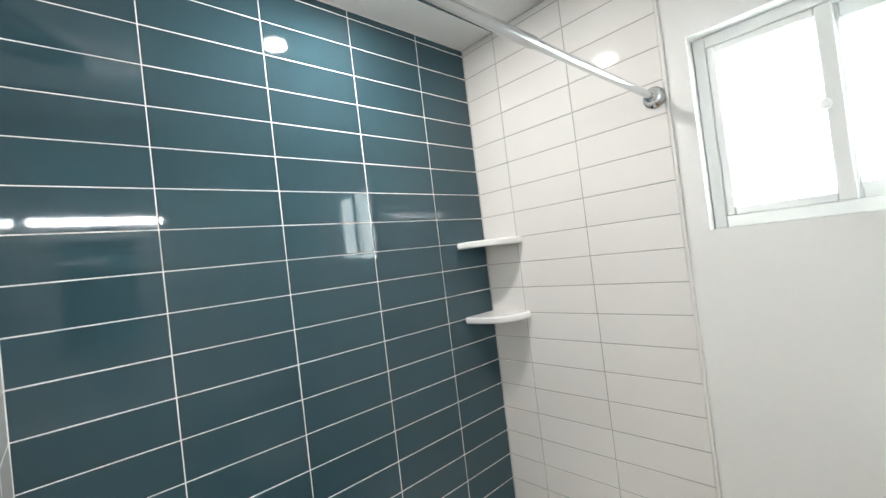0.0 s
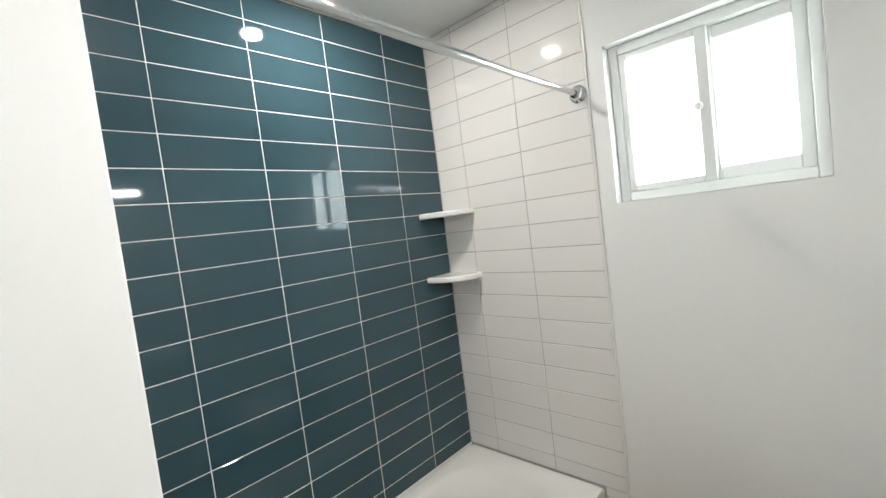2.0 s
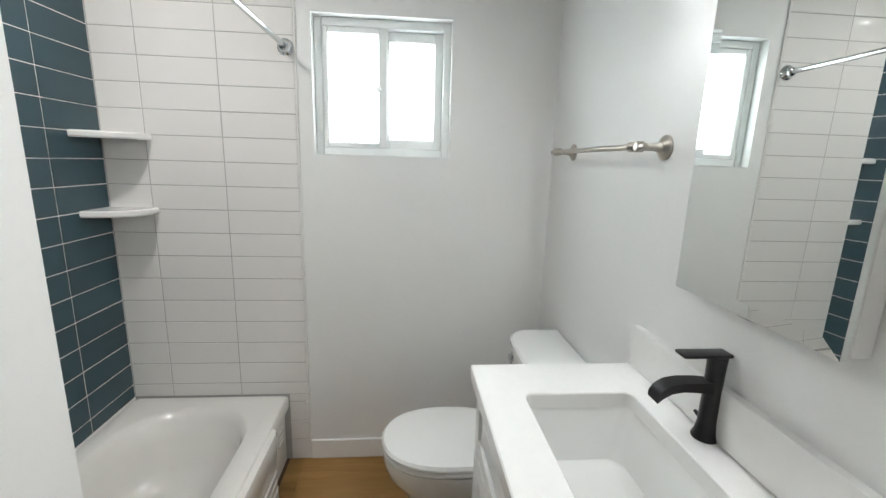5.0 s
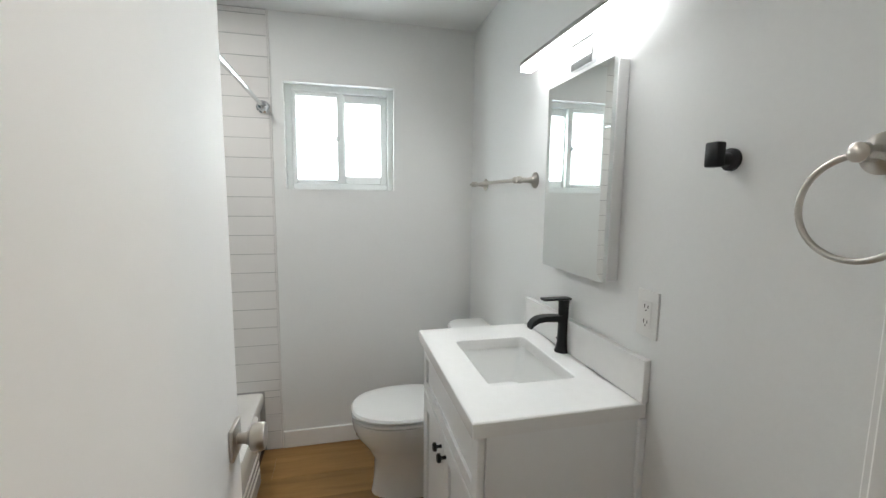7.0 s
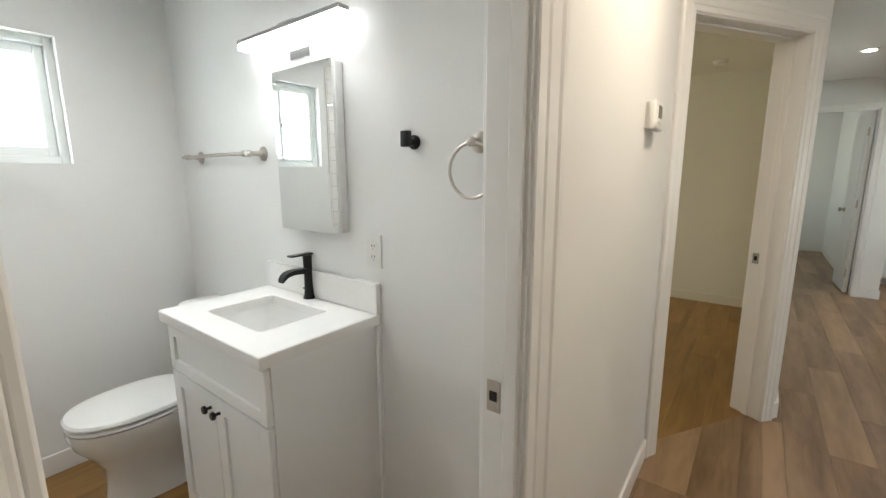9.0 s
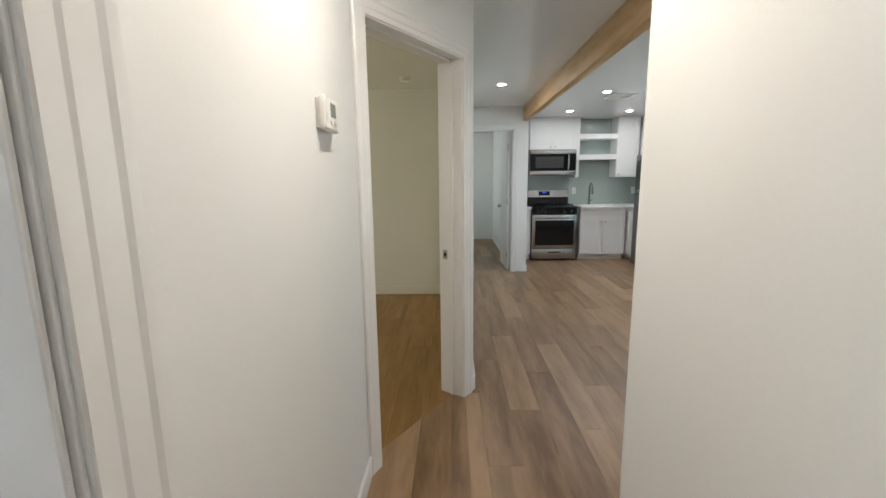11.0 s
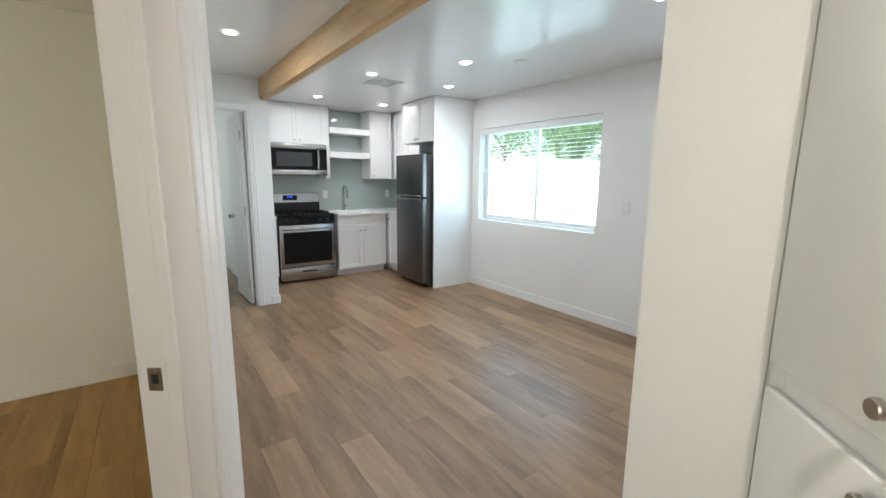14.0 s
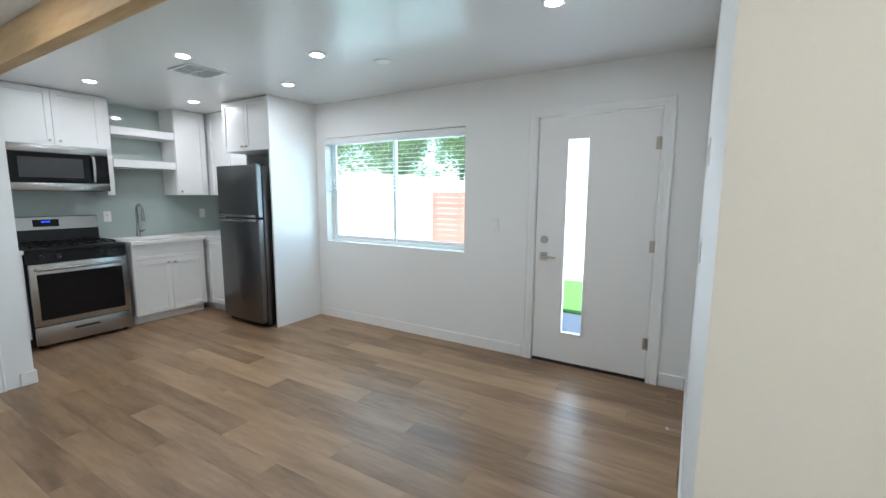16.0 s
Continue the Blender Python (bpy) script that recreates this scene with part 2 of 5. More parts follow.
def oval(cx, cy, rx, front, back, z, n=40, power=2.3):
    """An egg-shaped ring, longer to the front (+y) than to the back."""
    pts = []
    for k in range(n):
        a = 2 * math.pi * k / n
        c, s = math.cos(a), math.sin(a)
        ex = 2 / power
        x = abs(c) ** ex * (1 if c >= 0 else -1)
        y = abs(s) ** ex * (1 if s >= 0 else -1)
        pts.append(Vector((cx + rx * x, cy + (front if s >= 0 else back) * y, z)))
    return pts


def loft(bm, rings, cap_start=True, cap_end=True):
    skin(bm, [[bm.verts.new(p) for p in ring] for ring in rings], cap_start, cap_end)
    return bm


def tube(bm, points, r, seg=12):
    """A round tube that follows points."""
    pts = [Vector(p) for p in points]
    rings, side = [], None
    for i, p in enumerate(pts):
        t = (pts[min(i + 1, len(pts) - 1)] - pts[max(i - 1, 0)]).normalized()
        if side is None:
            side = t.orthogonal().normalized()
        side = (side - t * side.dot(t)).normalized()
        up = t.cross(side)
        rings.append([bm.verts.new(p + r * (math.cos(2 * math.pi * k / seg) * side + math.sin(2 * math.pi * k / seg) * up)) for k in range(seg)])
    skin(bm, rings, True, True)
    return bm


def finish(name, bm, material, smooth):
    bmesh.ops.recalc_face_normals(bm, faces=bm.faces)
    me = bpy.data.meshes.new(name)
    bm.to_mesh(me)
    bm.free()
    me.materials.append(material)
    if smooth:
        me.shade_smooth()
        me.set_sharp_from_angle(angle=radians(38))
    return me


def part(name, bm, material, parent, label="", smooth=True):
    """Links a bmesh as one mesh object under a thing or a part; its points are in the thing's own space."""
    ob = new(name, finish(name, bm, material, smooth))
    ob.parent = parent
    return tagged(ob, label) if label else ob


def thing(name, m, label, category, group=""):
    ob = new(name)
    ob.empty_display_size = 0.05
    ob.matrix_world = m
    return tagged(ob, label, category, group)


def single(name, bm, material, label, category, m=None, group="", kind="", smooth=True):
    """A thing of one mesh."""
    ob = new(name, finish(name, bm, material, smooth))
    if m is not None:
        ob.matrix_world = m
    return tagged(ob, label, category, group, kind)


def structure(name, bm, material, label, category, m=None, smooth=False):
    return single(name, bm, material, label, category, m, kind="structure", smooth=smooth)


def B():
    return bmesh.new()


# ---- the setting ----
H_BATH, H_LIVE, TOP = 2.352, 2.41, 2.52


def wall_x(name, x0, x1, y0, y1, label, holes=()):
    """A wall along y between x0 and x1, with holes (y0, y1, z0, z1)."""
    bm, y = B(), y0
    for a, b, c, d in sorted(holes):
        box(bm, x0, x1, y, a, 0, TOP)
        if c > 0:
            box(bm, x0, x1, a, b, 0, c)
        box(bm, x0, x1, a, b, d, TOP)
        y = b
    box(bm, x0, x1, y, y1, 0, TOP)
    return structure(name, bm, M_WALL, label, "wall")


def wall_y(name, y0, y1, x0, x1, label, holes=(), m=None):
    bm, x = B(), x0
    for a, b, c, d in sorted(holes):
        box(bm, x, a, y0, y1, 0, TOP)
        if c > 0:
            box(bm, a, b, y0, y1, 0, c)
        box(bm, a, b, y0, y1, d, TOP)
        x = b
    box(bm, x, x1, y0, y1, 0, TOP)
    return structure(name, bm, M_WALL, label, "wall", m)


# bathroom
BW = (-0.114, 0.458, 1.460, 2.014)
wall_x("wall_bath_window", 1.538, 1.68, -0.70, 1.45, "white painted bathroom wall with a small window", [BW])
w_blue = wall_y("wall_bath_tub", 1.305, 1.45, -0.02, 1.538, "bathtub alcove wall behind blue tiles")
w_alc = wall_x("wall_alcove", -0.02, 0.076, 0.50, 1.305, "short white wall at the head of the bathtub")
wall_y("wall_bath_behind_door", 0.50, 0.60, -0.595, -0.02, "white painted wall behind the open bathroom door")
wall_y("wall_vanity", -0.70, -0.575, -0.595, 1.538, "white painted wall behind the vanity")
# hall
wall_x("wall_bath_door", -0.69, -0.595, -1.675, 1.30, "white painted hall wall with the bathroom doorway", [(-0.292, 0.425, 0, 2.045)])
wall_x("wall_hall", -1.70, -1.59, -1.0, 1.30, "white painted hall wall")
wall_y("wall_hall_end", 1.30, 1.40, -1.70, -0.60, "white painted wall closing the hall")
# slanted wall with the bedroom doorway: local x runs from the hall to the living room
DIAG = pose(-0.69, -1.675, 0, 0, 0, math.degrees(math.atan2(-0.829, -0.535)))
DLEN = math.hypot(0.535, 0.829)
wall_y("wall_bedroom_door", 0.0, 0.165, 0.0, DLEN, "slanted white wall with a bedroom doorway", [(0.068, 0.868, 0, 2.085)], DIAG)
wall_x("wall_living_bedroom", -1.225, -1.115, -6.10, -2.504, "white painted wall between living room and bedroom")
# bedrooms
wall_y("wall_bedroom_back", -4.98, -4.87, -1.115, 2.5, "plain white bedroom wall")
wall_x("wall_bedroom_window", 2.40, 2.50, -4.87, -0.70, "plain white bedroom wall with a window opening", [(-3.95, -2.85, 0.95, 2.05)])
wall_y("wall_far_bedroom_door", -6.21, -6.10, -2.195, -1.115, "white painted wall with the far bedroom doorway", [(-1.985, -1.285, 0, 2.10)])
wall_x("wall_kitchen_side", -2.195, -2.085, -7.60, -6.21, "white painted wall beside the kitchen")
wall_x("wall_far_bedroom_side", -2.085, -2.02, -9.58, -6.21, "plain white far bedroom wall")
wall_y("wall_far_bedroom_back", -9.70, -9.58, -2.085, 0.30, "plain white far bedroom wall")
# unseen opening added here for the far bedroom's fill light
wall_x("wall_far_bedroom_opening", 0.20, 0.30, -9.58, -4.98, "plain white far bedroom wall with an added unseen opening", [(-8.75, -7.65, 0.95, 2.05)])
# living room and kitchen
wall_y("wall_kitchen_back", -7.72, -7.60, -4.77, -2.085, "white kitchen wall behind the cabinets")
LW, FD = (-5.53, -3.748, 0.89, 2.04), (-3.08, -2.147, 0.0, 2.06)
wall_x("wall_front", -4.77, -4.63, -7.60, -1.79, "white painted front wall with window and entrance door", [LW, FD])
wall_y("wall_living_end", -1.884, -1.78, -4.63, -2.17, "white painted living room wall")
wall_x("wall_cabinet_return", -2.255, -2.17, -1.78, -1.581, "short white wall beside the hall cabinet")
CABD = pose(-2.1705, -1.5705, 0, 0, 0, math.degrees(math.atan2(0.54, 0.555)))
CLEN = 0.808


def ceiling(name, x0, x1, y0, y1, z, label):
    bm = B()
    box(bm, x0, x1, y0, y1, z, z + 0.1)
    return structure(name, bm, M_CEIL, label, "ceiling")


ceiling("ceiling_bath", -0.595, 1.538, -0.575, 1.305, H_BATH, "white painted bathroom ceiling")
bm = B()
box(bm, -4.63, -2.17, -7.60, -1.884, H_LIVE, H_LIVE + 0.1)
box(bm, -2.17, -0.69, -6.10, 1.30, H_LIVE, H_LIVE + 0.1)
box(bm, -2.195, -2.17, -7.60, -6.10, H_LIVE, H_LIVE + 0.1)
structure("ceiling_living", bm, M_CEIL, "white painted living room and hall ceiling", "ceiling")
ceiling("ceiling_bedroom", -0.69, 2.40, -4.87, -0.70, H_LIVE + 0.005, "white painted bedroom ceiling")
ceiling("ceiling_far_bedroom", -2.085, 0.20, -9.58, -6.21, H_LIVE + 0.005, "white painted far bedroom ceiling")
bm = B()
box(bm, -4.63, 2.40, -9.58, 1.305, -0.2, -0.012)
floor = structure("floor", bm, M_SUBFLOOR, "warm oak plank floor through all the rooms", "floor")


def baseboard(name, a, b, h=0.10, d=0.013):
    """A skirting board on the left of the way from a to b."""
    a, b = Vector((*a, 0)), Vector((*b, 0))
    L = (b - a).length
    bm = B()
    box(bm, 0, L, 0, d, 0, h, 0.003, 1)
    return structure(name, bm, M_TRIM, "white painted baseboard along the wall", "baseboard", Matrix.Translation(a) @ pose(0, 0, 0, 0, 0, math.degrees(math.atan2(b.y - a.y, b.x - a.x))))


for i, (a, b) in enumerate((((1.538, -0.575), (1.538, 0.515)), ((0.72, -0.575), (1.525, -0.575)), ((-0.58, -0.575), (0.0, -0.575)),
                            ((-0.69, -1.675), (-0.69, -0.40)), ((-1.225, -6.10), (-1.225, -2.508)), ((-1.102, -4.87), (2.40, -4.87)),
                            ((-1.115, -2.75), (-1.115, -4.87)), ((-2.195, -6.10), (-2.115, -6.10)), ((-2.195, -6.97), (-2.195, -6.087)),
                            ((-2.007, -9.58), (0.20, -9.58)), ((-2.02, -6.30), (-2.02, -9.58)), ((-4.63, -3.16), (-4.63, -5.665)), ((-4.63, -1.903), (-4.63, -2.07)),
                            ((-2.17, -1.884), (-4.63, -1.884)), ((-2.17, -1.581), (-2.17, -1.897)), ((-1.59, 1.30), (-1.59, -1.0)))):
    baseboard("baseboard_%d" % (i + 1), a, b)
bm = B()
box(bm, 0.945, DLEN + 0.006, -0.013, 0, 0, 0.10, 0.003, 1)
structure("baseboard_17", bm, M_TRIM, "white painted baseboard at the end of the slanted wall", "baseboard", DIAG)


# ---- doors and their frames ----
def door_frame(name, m, width, height, depth, label, casing=0.068, strike=0.93, both=True, stop_at=0.5, jamb=0.015, strike_y=0.03):
    """Jambs, stops and casings for an opening; local x across, -y towards the viewer's room, the wall from y=0 to y=depth."""
    t = tagged(thing(name, m, label, "door frame"), kind="structure")
    for x0, x1, nm in ((-jamb, 0, "jamb"), (width, width + jamb, "jamb")):
        part(nm, box(B(), x0, x1, -0.0003, depth + 0.0003, 0, height, 0.002, 1), M_TRIM, t)
    part("head_jamb", box(B(), -jamb, width + jamb, -0.0003, depth + 0.0003, height, height + jamb, 0.002, 1), M_TRIM, t)
    s0 = depth * stop_at
    for x0, x1 in ((0, 0.011), (width - 0.011, width)):
        part("door_stop", box(B(), x0, x1, s0, s0 + 0.032, 0, height, 0.003, 1), M_TRIM, t)
    part("door_stop", box(B(), 0.011, width - 0.011, s0, s0 + 0.032, height - 0.011, height, 0.003, 1), M_TRIM, t)
    for side in ((-1, 1) if both else (-1,)):
        def at(u, d):
            return -d if side < 0 else depth + d
        prof = [(0.0, -0.002), (0.0, 0.007), (0.004, 0.010), (casing * 0.30, 0.011), (casing * 0.36, 0.014), (casing * 0.72, 0.015), (casing * 0.80, 0.019), (casing - 0.005, 0.020), (casing, 0.016), (casing, -0.002)]
        lo, hi = -0.006, width + 0.006
        for sx in (0, 1):
            rings = [[Vector(((lo - u) if sx == 0 else (hi + u), at(u, d), z if z == 0 else height + 0.006 + u)) for u, d in prof] for z in (0, 1)]
            part("casing", loft(B(), rings), M_TRIM, t, smooth=False)
        rings = [[Vector(((lo - u) if sx == 0 else (hi + u), at(u, d), height + 0.006 + u)) for u, d in prof] for sx in (0, 1)]
        part("head_casing", loft(B(), rings), M_TRIM, t, smooth=False)
    if strike:
        bm = box(B(), width - 0.0015, width + 0.001, s0 + strike_y - 0.017, s0 + strike_y + 0.017, strike - 0.03, strike + 0.03, 0.0006, 1)
        sp = part("strike_plate", bm, M_NICKEL, t, "brushed nickel strike plate")
        part("latch_hole", box(B(), width - 0.0022, width - 0.0012, s0 + strike_y - 0.008, s0 + strike_y + 0.008, strike - 0.012, strike + 0.012), M_RUBBER, sp)
        for dz in (-0.022, 0.022):
            part("screw", rod(B(), (width - 0.003, s0 + strike_y, strike + dz), (width - 0.001, s0 + strike_y, strike + dz), 0.004, seg=10), M_NICKEL, sp)
    return t


def hinge(parent, x, y, z, along):
    """A butt hinge: knuckle and leaf plate, on a door's edge."""
    bm = B()
    for k in range(5):
        rod(bm, (x, y, z - 0.045 + k * 0.018), (x, y, z - 0.0285 + k * 0.018), 0.007, seg=12)
    ob = part("hinge", bm, M_NICKEL, parent, "brushed nickel butt hinge")
    ax, ay = along
    part("hinge_leaf", box(B(), x + min(0, ax), x + max(0.002, ax), y + min(0, ay), y + max(0.002, ay), z - 0.045, z + 0.045), M_NICKEL, ob)


# bathroom doorway: local x runs -y, viewer's side is the hall
door_frame("door_frame_bath", pose(-0.69, 0.41, 0, 0, 0, -90), 0.687, 2.03, 0.095, "white painted bathroom door frame with flat casing", casing=0.115, stop_at=0.08, strike=0.0)
fb = bpy.data.objects["door_frame_bath"]
bm = box(B(), 0.6845, 0.688, 0.050, 0.082, 0.905, 0.975, 0.0008, 1)
sp = part("strike_plate", bm, M_NICKEL, fb, "brushed nickel strike plate")
part("latch_hole", box(B(), 0.6835, 0.6846, 0.057, 0.075, 0.93, 0.952), M_RUBBER, sp)
for dz in (0.914, 0.966):
    part("screw", rod(B(), (0.6825, 0.066, dz), (0.685, 0.066, dz), 0.0045, seg=10), M_NICKEL, sp)
bd = tagged(thing("door_1", pose(-0.590, 0.408, 0), "white painted flush bathroom door standing open", "door"), kind="structure")
part("slab", box(B(), 0.0, 0.672, -0.0175, 0.0175, 0.012, 2.02, 0.002, 1), M_DOORPAINT, bd)
part("latch_plate", box(B(), 0.671, 0.6735, -0.012, 0.012, 0.90, 0.96, 0.001, 1), M_NICKEL, bd)
for s in (-1, 1):
    y = s * 0.0175
    dh = part("door_knob", turned(B(), [(0.011, 0), (0.011, 0.022), (0.014, 0.03), (0.026, 0.036), (0.028, 0.042), (0.028, 0.058), (0.025, 0.062)], (0, s, 0), (0.622, y, 0.93)), M_NICKEL, bd, "brushed nickel round door knob")
    part("rose", box(B(), 0.589, 0.655, min(y, y + s * 0.009), max(y, y + s * 0.009), 0.897, 0.963, 0.003, 2), M_NICKEL, dh)
for z in (0.25, 1.05, 1.82):
    hinge(bd, -0.002, 0.022, z, (0.03, 0))
# bedroom doorway in the slanted wall
door_frame("door_frame_bedroom", DIAG @ pose(0.083, 0, 0), 0.77, 2.07, 0.165, "white painted bedroom door frame with stepped casing", casing=0.08, stop_at=0.38, strike_y=0.065)
# far bedroom doorway and its open door
door_frame("door_frame_far_bedroom", pose(-1.30, -6.10, 0, 0, 0, 180), 0.67, 2.085, 0.11, "white painted far bedroom door frame", casing=0.06, strike=0.0, stop_at=0.3)
d2 = tagged(thing("door_2", pose(-1.938, -6.205, 0, 0, 0, -87.5), "white panelled bedroom door standing open", "door"), kind="structure")
bm = box(B(), 0, 0.66, -0.0175, 0.0175, 0.012, 2.07, 0.002, 1)
for z0, z1 in ((0.25, 1.0), (1.12, 1.92)):
    for s in (-1, 1):
        y = s * 0.0175
        box(bm, 0.12, 0.54, min(y, y + s * 0.005), max(y, y + s * 0.005), z0, z1, 0.004, 1)
part("slab", bm, M_DOORPAINT, d2)
for s in (-1, 1):
    y = s * 0.0175
    dh = part("door_knob", turned(B(), [(0.010, 0), (0.010, 0.02), (0.014, 0.028), (0.026, 0.036), (0.027, 0.05), (0.02, 0.058)], (0, s, 0), (0.60, y, 0.95)), M_NICKEL, d2, "brushed nickel door knob")
    part("rose", turned(B(), [(0.032, 0), (0.032, 0.005), (0.026, 0.009)], (0, s, 0), (0.60, y, 0.95)), M_NICKEL, dh)
for z in (0.25, 1.05, 1.85):
    hinge(d2, -0.004, 0.020, z, (0.035, 0))


# ---- bathroom things ----
def bathtub():
    t = thing("bathtub", pose(0.10, 0.612, 0), "white enamelled alcove bathtub with a stepped apron", "bathtub")
    L, W, Hh = 1.43, 0.684, 0.345
    bm = B()
    cx, cy = L / 2, W / 2 + 0.01
    outer0, outer = round_rect(L / 2, W / 2, L / 2, W / 2, 0.012, Hh - 0.06), round_rect(L / 2, W / 2, L / 2, W / 2, 0.012, Hh - 0.012)
    rings = [outer0, outer, round_rect(L / 2, W / 2, L / 2 - 0.006, W / 2 - 0.006, 0.015, Hh - 0.003), round_rect(L / 2, W / 2, L / 2 - 0.02, W / 2 - 0.02, 0.02, Hh)]
    for f, z, r in ((0.0, Hh - 0.002, 0.24), (0.012, Hh - 0.008, 0.235), (0.03, Hh - 0.03, 0.225), (0.05, Hh - 0.10, 0.21), (0.075, Hh - 0.20, 0.19), (0.10, 0.10, 0.16), (0.135, 0.072, 0.13), (0.19, 0.062, 0.1)):
        rings.append(round_rect(cx - f * 0.35, cy, L / 2 - 0.075 - f * 1.25, W / 2 - 0.075 - f * 0.62, r, z))
    loft(bm, rings, False, True)
    part("basin", bm, M_ENAMEL, t)
    bm = box(B(), 0.004, L - 0.004, 0.022, 0.05, 0.0, Hh - 0.03, 0.004, 1)
    part("apron", bm, M_ENAMEL, t)
    # raised apron panel, rounded at its ends, with grooves along its foot
    bm = B()
    prof = [(-0.022, Hh - 0.012), (-0.028, Hh - 0.03), (-0.024, Hh - 0.09), (-0.016, 0.17), (-0.012, 0.155), (-0.018, 0.150), (-0.018, 0.128), (-0.010, 0.122), (-0.010, 0.114), (-0.018, 0.108), (-0.018, 0.086), (-0.010, 0.080), (-0.010, 0.072), (-0.020, 0.066), (-0.022, 0.004)]
    rings = []
    for x, f in ((0.0, 0.0), (0.008, 0.45), (0.025, 0.85), (0.05, 1.0), (0.93, 1.0), (0.955, 0.85), (0.972, 0.45), (0.98, 0.0)):
        rings.append([Vector((0.22 + x, 0.022 + (y - 0.022) * f - 0.0005, z)) for y, z in prof] + [Vector((0.22 + x, 0.026, 0.004)), Vector((0.22 + x, 0.026, Hh - 0.008))])
    loft(bm, rings)
    part("apron_panel", bm, M_ENAMEL, t)
    bm = B()
    for k in range(3):
        box(bm, 1.31, 1.385, 0.016, 0.024, 0.20 - k * 0.03, 0.215 - k * 0.03, 0.003, 1)
    part("apron_vent", bm, M_ENAMEL, t)
    part("drain", turned(B(), [(0.03, 0), (0.03, 0.003), (0.02, 0.005)], (0, 0, 1), (0.3, 0.365, 0.062)), M_CHROME, t, "polished chrome drain")
    return t


bathtub()


def corner_shelf(z):
    bm = B()
    rx, ry, th = 0.17, 0.193, 0.026
    rings = []
    for zz, k in ((0, 0.97), (0.006, 1.0), (th - 0.006, 1.0), (th, 0.97)):
        rings.append([Vector((0, 0, zz))] + [Vector((-rx * k * math.cos(math.pi / 2 * i / 14) ** 0.8, -ry * k * math.sin(math.pi / 2 * i / 14) ** 0.8, zz)) for i in range(15)])
    loft(bm, rings)
    single("corner_shelf", bm, M_CHINA, "white ceramic corner shelf in the shower", "shelf", pose(1.5295, 1.2965, z), "shower shelves")


corner_shelf(1.495)
corner_shelf(1.196)

sr = thing("shower_curtain_rod", pose(0.10, 0.556, 1.875), "chrome tension rod for a shower curtain", "shower rod")
part("rod", rod(B(), (0.012, 0, 0), (0.80, 0, 0), 0.0125, seg=24), M_CHROME, sr)
part("inner_rod", rod(B(), (0.79, 0, 0), (1.42, 0, 0), 0.0105, seg=24), M_CHROME, sr)
for a, s in ((0.0, 1), (1.43, -1)):
    part("end_flange", turned(B(), [(0.032, 0), (0.032, 0.006), (0.022, 0.014), (0.018, 0.03), (0.015, 0.032)], (s, 0, 0), (a, 0, 0)), M_CHROME, sr)

sh = thing("overhead_shower", pose(0.10, 1.03, 2.215), "matte black square rain shower head", "shower head")
part("arm", tube(B(), [(0, 0, 0), (0.04, 0, 0.005), (0.06, 0, -0.005), (0.085, 0, -0.03), (0.098, 0, -0.062)], 0.011), M_BLACK, sh)
part("wall_flange", turned(B(), [(0.03, 0), (0.03, 0.004), (0.014, 0.014)], (1, 0, 0)), M_BLACK, sh)
hm = pose(0.100, 0, -0.085, 0, 14, 0)
bm = box(B(), -0.075, 0.075, -0.075, 0.075, -0.012, 0.006, 0.006)
box(bm, -0.03, 0.03, -0.03, 0.03, 0.004, 0.022, 0.006)
bm.transform(hm)
head = part("head", bm, M_BLACK, sh)
bm = B()
for i in range(8):
    for j in range(8):
        rod(bm, (-0.06 + i * 0.017, -0.06 + j * 0.017, -0.0145), (-0.06 + i * 0.017, -0.06 + j * 0.017, -0.012), 0.0028, seg=8)
bm.transform(hm)
part("nozzles", bm, M_LCD, head, "dark grey rubber spray nozzles")


def bath_window():
    t = tagged(thing("window_1", pose(1.615, 0.171, 1.737), "white vinyl sliding window with frosted panes", "window"), kind="structure")
    hy, hz = 0.286, 0.277
    fr = B()
    for y0, y1, z0, z1 in ((-hy, -hy + 0.032, -hz, hz), (hy - 0.032, hy, -hz, hz), (-hy + 0.032, hy - 0.032, -hz, -hz + 0.034), (-hy + 0.032, hy - 0.032, hz - 0.034, hz)):
        box(fr, -0.03, 0.045, y0, y1, z0, z1, 0.003, 1)
    part("window_frame", fr, M_VINYL, t)
    for nm, y0, y1, x, w in (("sash", -0.015, hy - 0.032, -0.012, 0.022), ("sash", -hy + 0.032, 0.018, 0.018, 0.042)):
        bm = B()
        z0, z1 = -hz + 0.034, hz - 0.034
        for a, b, c, d in ((y0, y0 + 0.035, z0, z1), (y1 - w, y1, z0, z1), (y0 + 0.035, y1 - w, z0, z0 + w), (y0 + 0.035, y1 - w, z1 - w, z1)):
            box(bm, x - 0.014, x + 0.014, a, b, c, d, 0.003, 1)
        s = part(nm, bm, M_VINYL, t)
        p = part("pane", box(B(), x - 0.003, x + 0.003, y0 + 0.03, y1 - w + 0.004, z0 + w - 0.004, z1 - w + 0.004), M_FROST, s, "frosted glass pane")
    part("latch", turned(B(), [(0.013, 0), (0.013, 0.01), (0.008, 0.014)], (-1, 0, 0), (-0.026, 0.02, 0.0)), M_VINYL, t)


bath_window()


